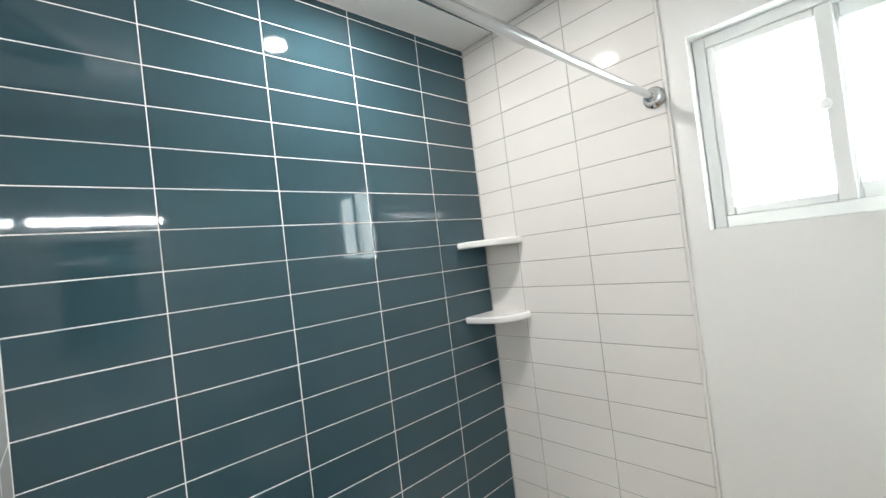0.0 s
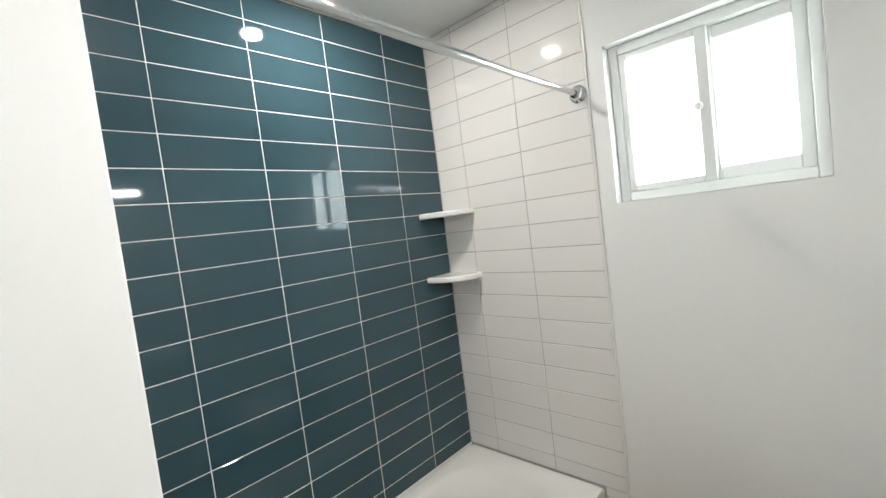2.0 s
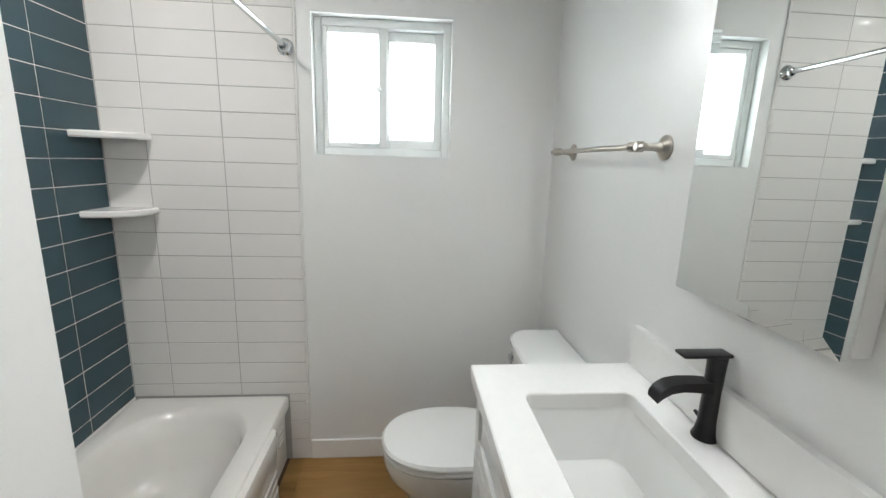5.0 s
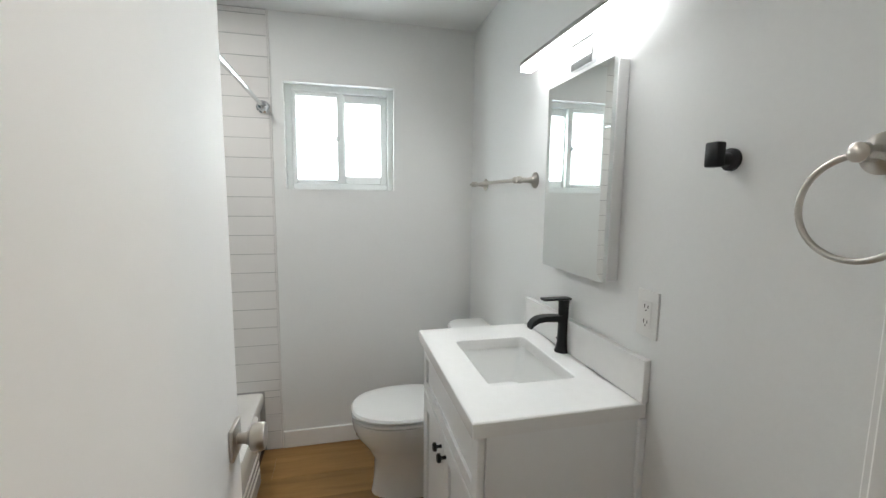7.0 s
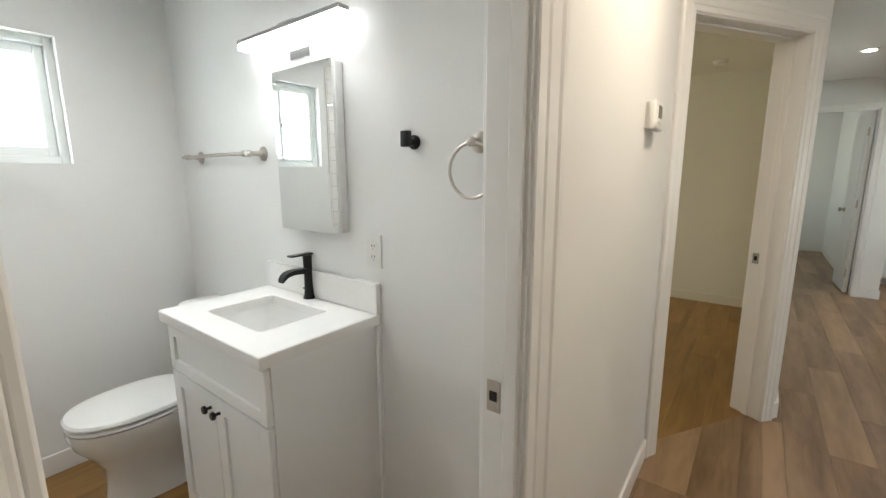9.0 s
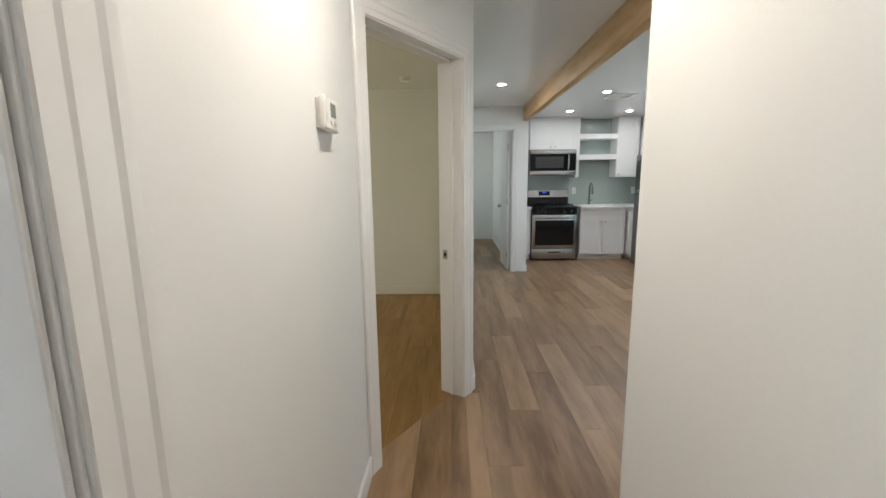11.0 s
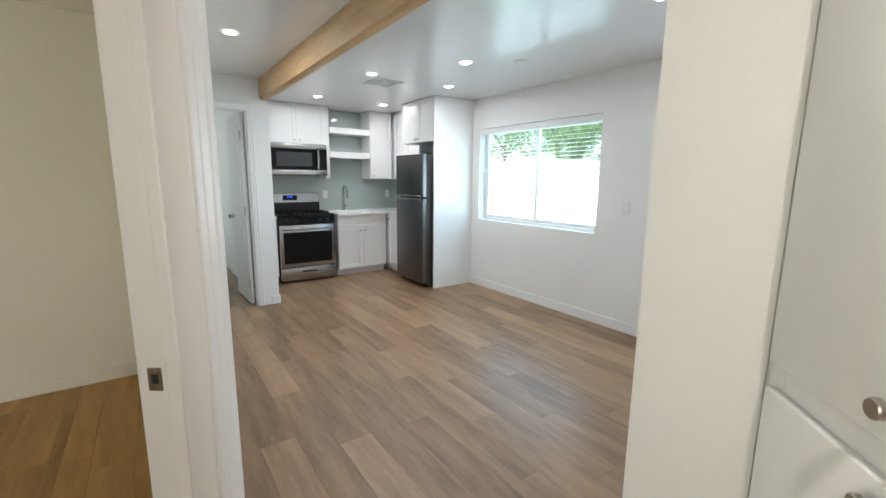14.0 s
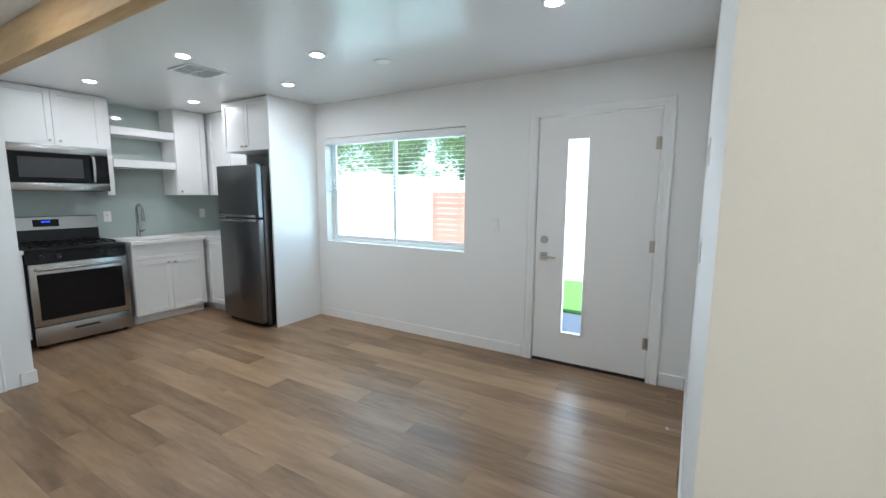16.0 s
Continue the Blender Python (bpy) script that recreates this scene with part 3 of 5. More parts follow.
def toilet():
    t = thing("toilet", pose(1.075, -0.57, 0), "white two-piece toilet with the lid closed", "toilet")
    cy = 0.455
    bm = B()
    loft(bm, [oval(0, 0.34, 0.105, 0.285, 0.22, 0.0), oval(0, 0.34, 0.102, 0.28, 0.22, 0.02), oval(0, 0.35, 0.098, 0.26, 0.22, 0.10), oval(0, 0.36, 0.105, 0.25, 0.22, 0.18), oval(0, 0.39, 0.135, 0.26, 0.22, 0.25), oval(0, cy - 0.02, 0.168, 0.262, 0.23, 0.315), oval(0, cy, 0.180, 0.258, 0.24, 0.37), oval(0, cy, 0.182, 0.258, 0.24, 0.395)])
    part("bowl", bm, M_CHINA, t)
    bm = box(B(), -0.10, 0.10, 0.02, 0.3, 0.0, 0.36, 0.03, 3)
    part("trapway", bm, M_CHINA, t)
    part("seat", loft(B(), [oval(0, cy, 0.176, 0.252, 0.23, 0.397), oval(0, cy, 0.184, 0.26, 0.235, 0.402), oval(0, cy, 0.184, 0.26, 0.235, 0.411), oval(0, cy, 0.178, 0.254, 0.23, 0.416)]), M_CHINA, t)
    part("lid", loft(B(), [oval(0, cy, 0.178, 0.254, 0.23, 0.420), oval(0, cy, 0.186, 0.262, 0.235, 0.425), oval(0, cy, 0.186, 0.262, 0.235, 0.432), oval(0, cy, 0.178, 0.254, 0.228, 0.441), oval(0, cy, 0.14, 0.21, 0.19, 0.446)]), M_CHINA, t)
    bm = B()
    loft(bm, [round_rect(0, 0.105, 0.175, 0.085, 0.04, 0.37), round_rect(0, 0.105, 0.19, 0.092, 0.045, 0.42), round_rect(0, 0.107, 0.20, 0.097, 0.045, 0.735)])
    part("tank", bm, M_CHINA, t)

    def bowed(hx, d, z):
        return [Vector((x, y, z)) for x, y in [(-hx, 0.006), (hx, 0.006), (hx, d * 0.55)] + [(hx * math.cos(a) ** 0.55 if math.cos(a) > 0 else -hx * (-math.cos(a)) ** 0.55, d * 0.55 + d * 0.45 * math.sin(a) ** 0.7) for a in [math.pi * k / 16 for k in range(1, 16)]] + [(-hx, d * 0.55)]]
    part("tank_lid", loft(B(), [bowed(0.205, 0.218, 0.736), bowed(0.212, 0.226, 0.742), bowed(0.212, 0.226, 0.762), bowed(0.202, 0.216, 0.772)]), M_CHINA, t)
    fl = part("flush_button", turned(B(), [(0.018, 0), (0.018, 0.006), (0.013, 0.010), (0.012, 0.018), (0.006, 0.02)], (0, 1, 0), (0.135, 0.202, 0.685)), M_CHROME, t, "chrome flush lever")
    part("lever", rod(B(), (0.135, 0.218, 0.685), (0.09, 0.222, 0.680), 0.005), M_CHROME, fl)
    for s in (-1, 1):
        part("bolt_cap", turned(B(), [(0.012, 0), (0.012, 0.008), (0.006, 0.014)], (0, 0, 1), (s * 0.112, 0.30, 0.0)), M_CHINA, t)
    for s in (-1, 1):
        part("seat_hinge", box(B(), s * 0.08 - 0.015, s * 0.08 + 0.015, cy - 0.245, cy - 0.21, 0.397, 0.43, 0.006), M_CHINA, t)


toilet()
sv = thing("water_supply_valve", pose(1.30, -0.575, 0.16), "chrome angle valve on the wall beside the toilet", "valve")
part("flange", turned(B(), [(0.028, 0), (0.026, 0.005), (0.01, 0.01)], (0, 1, 0)), M_CHROME, sv)
part("body", rod(B(), (0, 0.008, 0), (0, 0.05, 0), 0.009), M_CHROME, sv)
part("handle", turned(B(), [(0.016, 0), (0.016, 0.014), (0.012, 0.016)], (0, 1, 0), (0, 0.05, 0)), M_CHROME, sv)
part("hose", tube(B(), [(0, 0.04, 0.005), (-0.01, 0.045, 0.08), (-0.05, 0.06, 0.15), (-0.08, 0.08, 0.22)], 0.006), M_STEEL, sv)


def shaker(bm, x0, x1, z0, z1, y, rail=0.055, th=0.019):
    """A shaker door in the plane y, facing -y: flat panel set back, proud rails and stiles."""
    box(bm, x0 + rail - 0.004, x1 - rail + 0.004, y + 0.0095, y + th, z0 + rail - 0.004, z1 - rail + 0.004)
    for a, b, c, d in ((x0, x0 + rail, z0, z1), (x1 - rail, x1, z0, z1), (x0 + rail, x1 - rail, z0, z0 + rail), (x0 + rail, x1 - rail, z1 - rail, z1)):
        box(bm, a, b, y, y + th, c, d, 0.0016, 1)
    return bm


def round_knob(parent, x, y, z, material=None, r=0.014, label="brushed nickel round knob"):
    return part("knob", turned(B(), [(0.006, 0), (0.005, 0.012), (0.006, 0.016), (r, 0.018), (r, 0.026), (r - 0.003, 0.029)], (0, -1, 0), (x, y, z), 20), material or M_NICKEL, parent, label)


# vanity: local x runs -x (facing +y), so local -y is the room's +y
def vanity():
    m = pose(0.695, -0.575, 0, 0, 0, 180)
    t = thing("bathroom_vanity", m, "white shaker bathroom vanity with one drawer front and two doors", "vanity")
    Wd, D, Ht = 0.67, 0.425, 0.871
    bm = box(B(), 0.0, 0.018, -D, 0, 0.0, Ht, 0.001, 1)
    part("side_panel", bm, M_CABINET, t)
    part("side_panel", box(B(), Wd - 0.018, Wd, -D, 0, 0.0, Ht, 0.001, 1), M_CABINET, t)
    part("back_panel", box(B(), 0.018, Wd - 0.018, -0.012, 0, 0.0, Ht), M_CABINET, t)
    part("bottom_panel", box(B(), 0.018, Wd - 0.018, -D + 0.02, -0.012, 0.10, 0.118), M_CABINET, t)
    part("toe_kick", box(B(), 0.018, Wd - 0.018, -D + 0.06, -D + 0.075, 0.0, 0.10), M_CABINET, t)
    for z0, z1 in ((0.10, 0.13), (0.655, 0.685), (Ht - 0.03, Ht)):
        part("frame_rail", box(B(), 0.018, Wd - 0.018, -D, -D + 0.018, z0, z1), M_CABINET, t)
    part("drawer_front", shaker(B(), 0.004, Wd - 0.004, 0.685, Ht - 0.012, -D - 0.020, 0.04), M_CABINET, t)
    for k in range(2):
        x0 = 0.004 if k == 0 else Wd / 2 + 0.0015
        d = part("cabinet_door", shaker(B(), x0, x0 + Wd / 2 - 0.0065, 0.115, 0.676, -D - 0.020, 0.055), M_CABINET, t)
        kx = Wd / 2 - 0.03 if k == 0 else Wd / 2 + 0.03
        round_knob(d, kx, -D - 0.020, 0.625, M_BLACK, 0.014, "matte black round knob")
    part("wall_scribe", box(B(), Wd, Wd + 0.012, -0.02, 0, 0.0, Ht, 0.002, 1), M_CABINET, t)


vanity()


def slab_with_hole(x0, x1, y0, y1, z0, z1, hole, r, soft=0.003):
    """A slab with a rounded rectangular opening."""
    cx, cy, hx, hy = (x0 + x1) / 2, (y0 + y1) / 2, (x1 - x0) / 2, (y1 - y0) / 2
    hcx, hcy, hhx, hhy = (hole[0] + hole[1]) / 2, (hole[2] + hole[3]) / 2, (hole[1] - hole[0]) / 2, (hole[3] - hole[2]) / 2
    rings = [round_rect(cx, cy, hx, hy, 0.004, z0), round_rect(cx, cy, hx, hy, 0.004, z1 - soft), round_rect(cx, cy, hx - soft, hy - soft, 0.004, z1),
             round_rect(hcx, hcy, hhx + soft, hhy + soft, r + soft, z1), round_rect(hcx, hcy, hhx, hhy, r, z1 - soft), round_rect(hcx, hcy, hhx, hhy, r, z0)]
    bm = B()
    loft(bm, rings + [rings[0]], False, False)
    bmesh.ops.remove_doubles(bm, verts=bm.verts, dist=1e-6)
    return bm


SINK = (0.192, 0.562, -0.481, -0.219)
ct = thing("vanity_countertop", pose(0, 0, 0), "white quartz vanity top with a low backsplash", "countertop")
part("top", slab_with_hole(0.016, 0.713, -0.574, -0.113, 0.872, 0.911, SINK, 0.02), M_QUARTZ, ct, smooth=False)
part("backsplash", box(B(), 0.012, 0.709, -0.574, -0.554, 0.912, 1.024, 0.002, 1), M_QUARTZ, ct)
bm = B()
cx, cy = 0.377, -0.35
loft(bm, [round_rect(cx, cy, 0.21, 0.157, 0.03, 0.8715), round_rect(cx, cy, 0.188, 0.134, 0.028, 0.8715), round_rect(cx, cy, 0.182, 0.128, 0.03, 0.85), round_rect(cx, cy, 0.170, 0.116, 0.035, 0.79), round_rect(cx, cy, 0.155, 0.104, 0.04, 0.752), round_rect(cx, cy, 0.13, 0.08, 0.05, 0.742)], False, True)
sk = single("undermount_sink", bm, M_CHINA, "white rectangular undermount sink in the vanity top", "sink")
part("drain", turned(B(), [(0.022, 0), (0.022, 0.003), (0.012, 0.005)], (0, 0, 1), (cx, cy - 0.03, 0.742)), M_CHROME, sk, "chrome drain")


def vanity_faucet():
    t = thing("bathroom_faucet", pose(0.392, -0.545, 0.911), "matte black single-lever faucet on the vanity top", "faucet")
    part("body", turned(B(), [(0.025, 0), (0.025, 0.004), (0.021, 0.012), (0.0175, 0.035), (0.0165, 0.10), (0.0175, 0.16), (0.0185, 0.178)], (0, 0, 1)), M_BLACK, t)
    bm = B()
    rings = []
    for y, z, h, w in ((0.0, 0.112, 0.026, 0.014), (0.03, 0.117, 0.021, 0.016), (0.07, 0.119, 0.018, 0.017), (0.095, 0.115, 0.018, 0.017), (0.112, 0.105, 0.018, 0.017), (0.122, 0.093, 0.013, 0.017)):
        rings.append([Vector((sx * w, y, z + sz * h / 2)) for sx, sz in ((-1, -1), (1, -1), (1, 1), (-1, 1))])
    loft(bm, rings)
    part("spout", bm, M_BLACK, t)
    lv = box(B(), -0.017, 0.017, -0.020, 0.080, 0.1785, 0.186, 0.003)
    part("lever", lv, M_BLACK, t)
    part("pop_up_rod", rod(B(), (0.018, 0.0, 0.03), (0.036, 0.0, 0.036), 0.004), M_BLACK, t)
    return t


vanity_faucet()

mc = thing("medicine_cabinet", pose(0.329, -0.575, 1.491), "white wall cabinet with a frameless mirror door", "mirror cabinet")
part("cabinet_body", box(B(), -0.166, 0.19, 0.001, 0.035, -0.296, 0.296, 0.002, 1), M_CABINET, mc)
bm = B()
o, i2 = [(-0.165, -0.300), (0.193, -0.300), (0.193, 0.300), (-0.165, 0.300)], [(-0.137, -0.275), (0.165, -0.275), (0.165, 0.275), (-0.137, 0.275)]
loft(bm, [[Vector((x, 0.036, z)) for x, z in o], [Vector((x, 0.0475, z)) for x, z in o], [Vector((x, 0.0492, z)) for x, z in i2]])
part("mirror_door", bm, M_MIRROR, mc, "frameless mirror door", smooth=False)
part("finger_pull", box(B(), -0.02, 0.02, 0.030, 0.046, -0.303, -0.2975, 0.001, 1), M_CHROME, mc)

vl = thing("vanity_light", pose(0.38, -0.575, 1.921), "lit LED vanity bar light with a chrome wall plate", "wall lamp")
part("wall_plate", box(B(), -0.06, 0.06, 0.0, 0.018, -0.095, 0.035, 0.002, 1), M_CHROME, vl, "polished chrome wall plate")
part("arm", box(B(), -0.05, 0.05, 0.018, 0.07, 0.0085, 0.022, 0.002, 1), M_CHROME, vl)
part("housing", box(B(), -0.31, 0.31, 0.040, 0.085, -0.006, 0.008, 0.002, 1), M_STEEL, vl)
part("diffuser", box(B(), -0.308, 0.308, 0.041, 0.084, -0.030, -0.0065, 0.004), M_BAR, vl, "glowing white acrylic bar")

tb = thing("towel_bar", pose(0.672, -0.575, 1.494), "brushed nickel towel bar over the toilet", "towel bar")
part("bar", rod(B(), (0.0, 0.07, 0), (0.66, 0.07, 0), 0.008), M_NICKEL, tb)
for x in (0.03, 0.62):
    p = part("post", turned(B(), [(0.031, 0), (0.031, 0.004), (0.025, 0.009), (0.014, 0.016), (0.010, 0.03), (0.010, 0.058), (0.014, 0.062), (0.014, 0.076), (0.010, 0.080)], (0, 1, 0), (x, 0, 0)), M_NICKEL, tb)
    part("collar", turned(B(), [(0.009, -0.02), (0.013, -0.012), (0.009, -0.006), (0.013, 0.0), (0.013, 0.004), (0.009, 0.01)], (1, 0, 0), (x + (0.035 if x < 0.3 else -0.03), 0.07, 0)), M_NICKEL, p)
tr = thing("towel_ring", pose(-0.40, -0.575, 1.488), "brushed nickel towel ring beside the vanity", "towel ring")
part("mount", turned(B(), [(0.030, 0), (0.030, 0.004), (0.024, 0.010), (0.012, 0.018), (0.010, 0.035), (0.014, 0.042), (0.014, 0.052), (0.008, 0.056)], (0, 1, 0)), M_NICKEL, tr)
part("ring", tube(B(), [(0.074 * math.sin(2 * math.pi * k / 48), 0.045, -0.077 + 0.074 * math.cos(2 * math.pi * k / 48)) for k in range(49)], 0.0048, 10), M_NICKEL, tr)
rh = thing("robe_hook", pose(-0.16, -0.575, 1.500), "matte black robe hook on the wall", "hook")
part("base", turned(B(), [(0.022, 0), (0.022, 0.006), (0.013, 0.010), (0.012, 0.032)], (0, 1, 0)), M_BLACK, rh)
part("peg", box(B(), -0.015, 0.015, 0.03, 0.052, -0.016, 0.032, 0.004), M_BLACK, rh)


def wall_plate(name, m, label, kind):
    """An outlet or switch plate on a wall; local -y towards the room."""
    t = thing(name, m, label, "outlet" if kind == "outlet" else "switch")
    part("cover_plate", box(B(), -0.036, 0.036, -0.006, 0, -0.059, 0.059, 0.002, 2), M_PLASTIC, t)
    if kind == "outlet":
        part("receptacle", box(B(), -0.017, 0.017, -0.0085, -0.006, -0.034, 0.034, 0.001, 1), M_PLASTIC, t)
        for dz in (-0.019, 0.019):
            for dx, h in ((-0.006, 0.005), (0.006, 0.004)):
                part("slot", box(B(), dx - 0.001, dx + 0.001, -0.0090, -0.0084, dz - h, dz + h), M_RUBBER, t)
            part("slot", rod(B(), (0, -0.0090, dz - 0.010), (0, -0.0084, dz - 0.010), 0.002, seg=8), M_RUBBER, t)
        part("reset_button", box(B(), -0.006, 0.006, -0.0098, -0.0084, -0.004, 0.004, 0.0004, 1), M_PLASTIC, t)
    else:
        part("rocker", box(B(), -0.016, 0.016, -0.010, -0.006, -0.033, 0.033, 0.002, 1), M_PLASTIC, t)


wall_plate("wall_outlet", pose(0.034, -0.575, 1.138, 0, 0, 180), "white electrical outlet above the vanity", "outlet")


# ---- hall ----
th = thing("thermostat", pose(-0.69, -1.222, 1.598, 0, 0, -90), "white programmable thermostat with a grey screen", "thermostat")
part("back_plate", box(B(), -0.062, 0.062, -0.016, 0, -0.044, 0.044, 0.003), M_PLASTIC, th)
part("cover", box(B(), -0.072, 0.072, -0.034, -0.012, -0.050, 0.050, 0.008, 3), M_PLASTIC, th)
part("screen", box(B(), -0.022, 0.032, -0.0352, -0.0335, -0.008, 0.034, 0.0005, 1), M_LCD, th, "grey liquid crystal screen")
for dx in (-0.012, 0.022):
    part("button", box(B(), dx - 0.011, dx + 0.011, -0.0368, -0.0335, -0.028, -0.018, 0.003, 2), M_PLASTIC, th)
part("side_button", box(B(), 0.038, 0.044, -0.0362, -0.0335, -0.004, 0.030, 0.001, 1), M_PLASTIC, th)


def hall_cabinet():
    t = thing("hall_linen_cabinet", CABD, "white built-in linen cabinet with four flat doors", "cabinet")
    bm = B()
    for x0, x1, z0, z1 in ((-0.12, 0.05, 0.0, H_LIVE), (0.705, CLEN + 0.004, 0.0, H_LIVE), (0.05, 0.705, 0.0, 0.13), (0.05, 0.705, 0.955, 1.065), (0.05, 0.705, 2.30, H_LIVE)):
        box(bm, x0, x1, 0.0, 0.02, z0, z1, 0.001, 1)
    part("face_frame", bm, M_CABINET, t)
    part("body", box(B(), 0.0, CLEN - 0.06, 0.12, 0.30, 0.0, H_LIVE), M_CABINET, t)
    for x in (0.0, CLEN - 0.075):
        part("side_panel", box(B(), x, x + 0.015, 0.0205, 0.1195, 0.0, H_LIVE), M_CABINET, t)
    for x0, x1, kx in ((0.027, 0.370, 0.336), (0.379, 0.725, 0.412)):
        for z0, z1, kz in ((0.10, 0.980, 0.945), (1.042, 2.33, 1.10)):
            d = part("cabinet_door", box(B(), x0, x1, -0.024, -0.0005, z0, z1, 0.0025, 2), M_CABINET, t)
            part("knob", turned(B(), [(0.008, 0), (0.007, 0.022), (0.0165, 0.024), (0.0165, 0.033), (0.014, 0.035)], (0, -1, 0), (kx, -0.024, kz), 24), M_NICKEL, d, "brushed nickel round knob")
    for z in (0.25, 0.87, 1.14, 2.2):
        for x in (0.031, 0.729):
            part("hinge", box(B(), x - 0.0035, x + 0.0035, -0.012, 0.0, z - 0.025, z + 0.025, 0.002, 1), M_NICKEL, t)


hall_cabinet()


# ---- kitchen: the back run faces +y, the return by the refrigerator faces +x ----
BACK = pose(-2.20, -7.60, 0, 0, 0, 180)     # local x runs -x from the side wall, local -y towards the room
RIGHT = pose(-4.63, -7.60, 0, 0, 0, 90)     # local x runs +y from the corner, local -y towards the room


def cabinet(name, m, x0, x1, z0, z1, depth, doors, label, drawer=0.0, toe=0.0, knobs=(), rail=0.055, group=""):
    """A cabinet unit from the wall (y=0) to -depth; doors: x edges of its doors; drawer: height of a false drawer front on top."""
    t = thing(name, m @ Matrix.Translation((x0, 0, z0)), label, "cabinet", group)
    w, h = x1 - x0, z1 - z0
    part("body", box(B(), 0.0005, w - 0.0005, -depth + 0.021, -0.001, toe, h, 0.001, 1), M_CABINET, t)
    if toe:
        part("toe_kick", box(B(), 0.0005, w - 0.0005, -depth + 0.085, -0.01, 0.0, toe), M_CABINET, t)
    top = h - 0.004
    if drawer:
        part("drawer_front", shaker(B(), 0.003, w - 0.003, h - drawer, top, -depth, 0.035), M_CABINET, t)
        top = h - drawer - 0.004
    for i, (a, b) in enumerate(zip(doors, doors[1:])):
        d = part("cabinet_door", shaker(B(), a + 0.0015, b - 0.0015, toe + 0.003, top, -depth, rail), M_CABINET, t)
        for kx, kz in knobs:
            if a < kx < b:
                round_knob(d, kx, -depth, kz, None, 0.013)
    return t


# base cabinets
cabinet("base_cabinet", BACK, 0.0, 0.222, 0, 0.875, 0.63, (0.003, 0.219), "narrow white shaker base cabinet beside the range", toe=0.10)
cabinet("sink_base_cabinet", BACK, 1.05, 1.81, 0, 0.875, 0.63, (0.003, 0.38, 0.757), "white shaker sink base cabinet with two doors", drawer=0.17, toe=0.10, knobs=((0.345, 0.655), (0.415, 0.655)))
cabinet("corner_base_cabinet", RIGHT, 0.0, 1.12, 0, 0.875, 0.60, (0.66, 1.117), "white shaker corner base cabinet beside the refrigerator", toe=0.10, knobs=((0.70, 0.80),))
bm = B()
box(bm, 0.0, 0.225, -0.655, -0.001, 0.877, 0.915, 0.003, 1)
single("countertop_end", bm, M_QUARTZ, "short white quartz countertop beside the range", "countertop", BACK)
ct2 = thing("kitchen_countertop", pose(0, 0, 0), "white quartz kitchen countertop turning the corner", "countertop")
part("top", slab_with_hole(-4.03, -3.245, -7.599, -6.945, 0.877, 0.915, (-3.93, -3.37, -7.46, -7.08), 0.02), M_QUARTZ, ct2, smooth=False)
part("return", box(B(), -4.629, -4.031, -7.599, -6.48, 0.877, 0.915, 0.003, 1), M_QUARTZ, ct2)
bm = B()
loft(bm, [round_rect(-3.65, -7.27, 0.30, 0.21, 0.03, 0.8765), round_rect(-3.65, -7.27, 0.275, 0.185, 0.03, 0.8765), round_rect(-3.65, -7.27, 0.27, 0.18, 0.03, 0.72), round_rect(-3.65, -7.27, 0.24, 0.15, 0.05, 0.69)], False, True)
single("kitchen_sink", bm, M_DARKSTEEL, "stainless undermount kitchen sink", "sink")
kf = thing("kitchen_faucet", pose(-3.56, -7.52, 0.915), "brushed steel pull-down kitchen faucet", "faucet")
part("base", turned(B(), [(0.026, 0), (0.026, 0.006), (0.019, 0.012), (0.018, 0.09), (0.014, 0.10)], (0, 0, 1)), M_STEEL, kf)
part("spout", tube(B(), [(0, 0, 0.09), (0, 0, 0.30)] + [(0, 0.075 - 0.075 * math.cos(math.pi * k / 10), 0.30 + 0.075 * math.sin(math.pi * k / 10)) for k in range(1, 11)] + [(0, 0.15, 0.28)], 0.0125), M_STEEL, kf)
part("spray_head", rod(B(), (0, 0.15, 0.29), (0, 0.152, 0.19), 0.015, 0.018), M_STEEL, kf)
part("lever", rod(B(), (-0.018, 0, 0.06), (-0.075, 0, 0.075), 0.006), M_STEEL, kf)
part("lever_hub", rod(B(), (-0.01, 0, 0.06), (-0.045, 0, 0.062), 0.015), M_STEEL, kf)

# uppers
cabinet("wall_cabinet", BACK, 0.222, 1.015, 1.875, H_LIVE - 0.003, 0.33, (0.003, 0.395, 0.79), "white shaker wall cabinet above the microwave", knobs=((0.355, 0.045), (0.435, 0.045)), rail=0.05)
cabinet("tall_wall_filler", BACK, 1.015, 1.085, 1.40, H_LIVE - 0.003, 0.33, (), "narrow white end panel beside the open shelves")
cabinet("wall_cabinet", BACK, 1.715, 2.10, 1.40, H_LIVE - 0.003, 0.33, (0.003, 0.36), "white shaker wall cabinet beside the open shelves", knobs=((0.04, 0.045),))
cabinet("corner_wall_cabinet", RIGHT, 0.0, 1.12, 1.40, H_LIVE - 0.003, 0.325, (0.36, 0.74, 1.117), "white shaker wall cabinet in the kitchen corner", knobs=((0.70, 0.045),))
cabinet("over_refrigerator_cabinet", RIGHT, 1.12, 1.91, 1.875, H_LIVE - 0.003, 0.60, (0.003, 0.395, 0.787), "white shaker cabinet above the refrigerator", knobs=((0.36, 0.045), (0.43, 0.045)), rail=0.05)
for z in (1.70, 2.045):
    single("floating_shelf", box(B(), 1.0855, 1.7145, -0.325, -0.0075, z, z + 0.085, 0.002, 1), M_CABINET, "thick white shelf between wall cabinets", "shelf", BACK, "kitchen shelves")
bm = B()
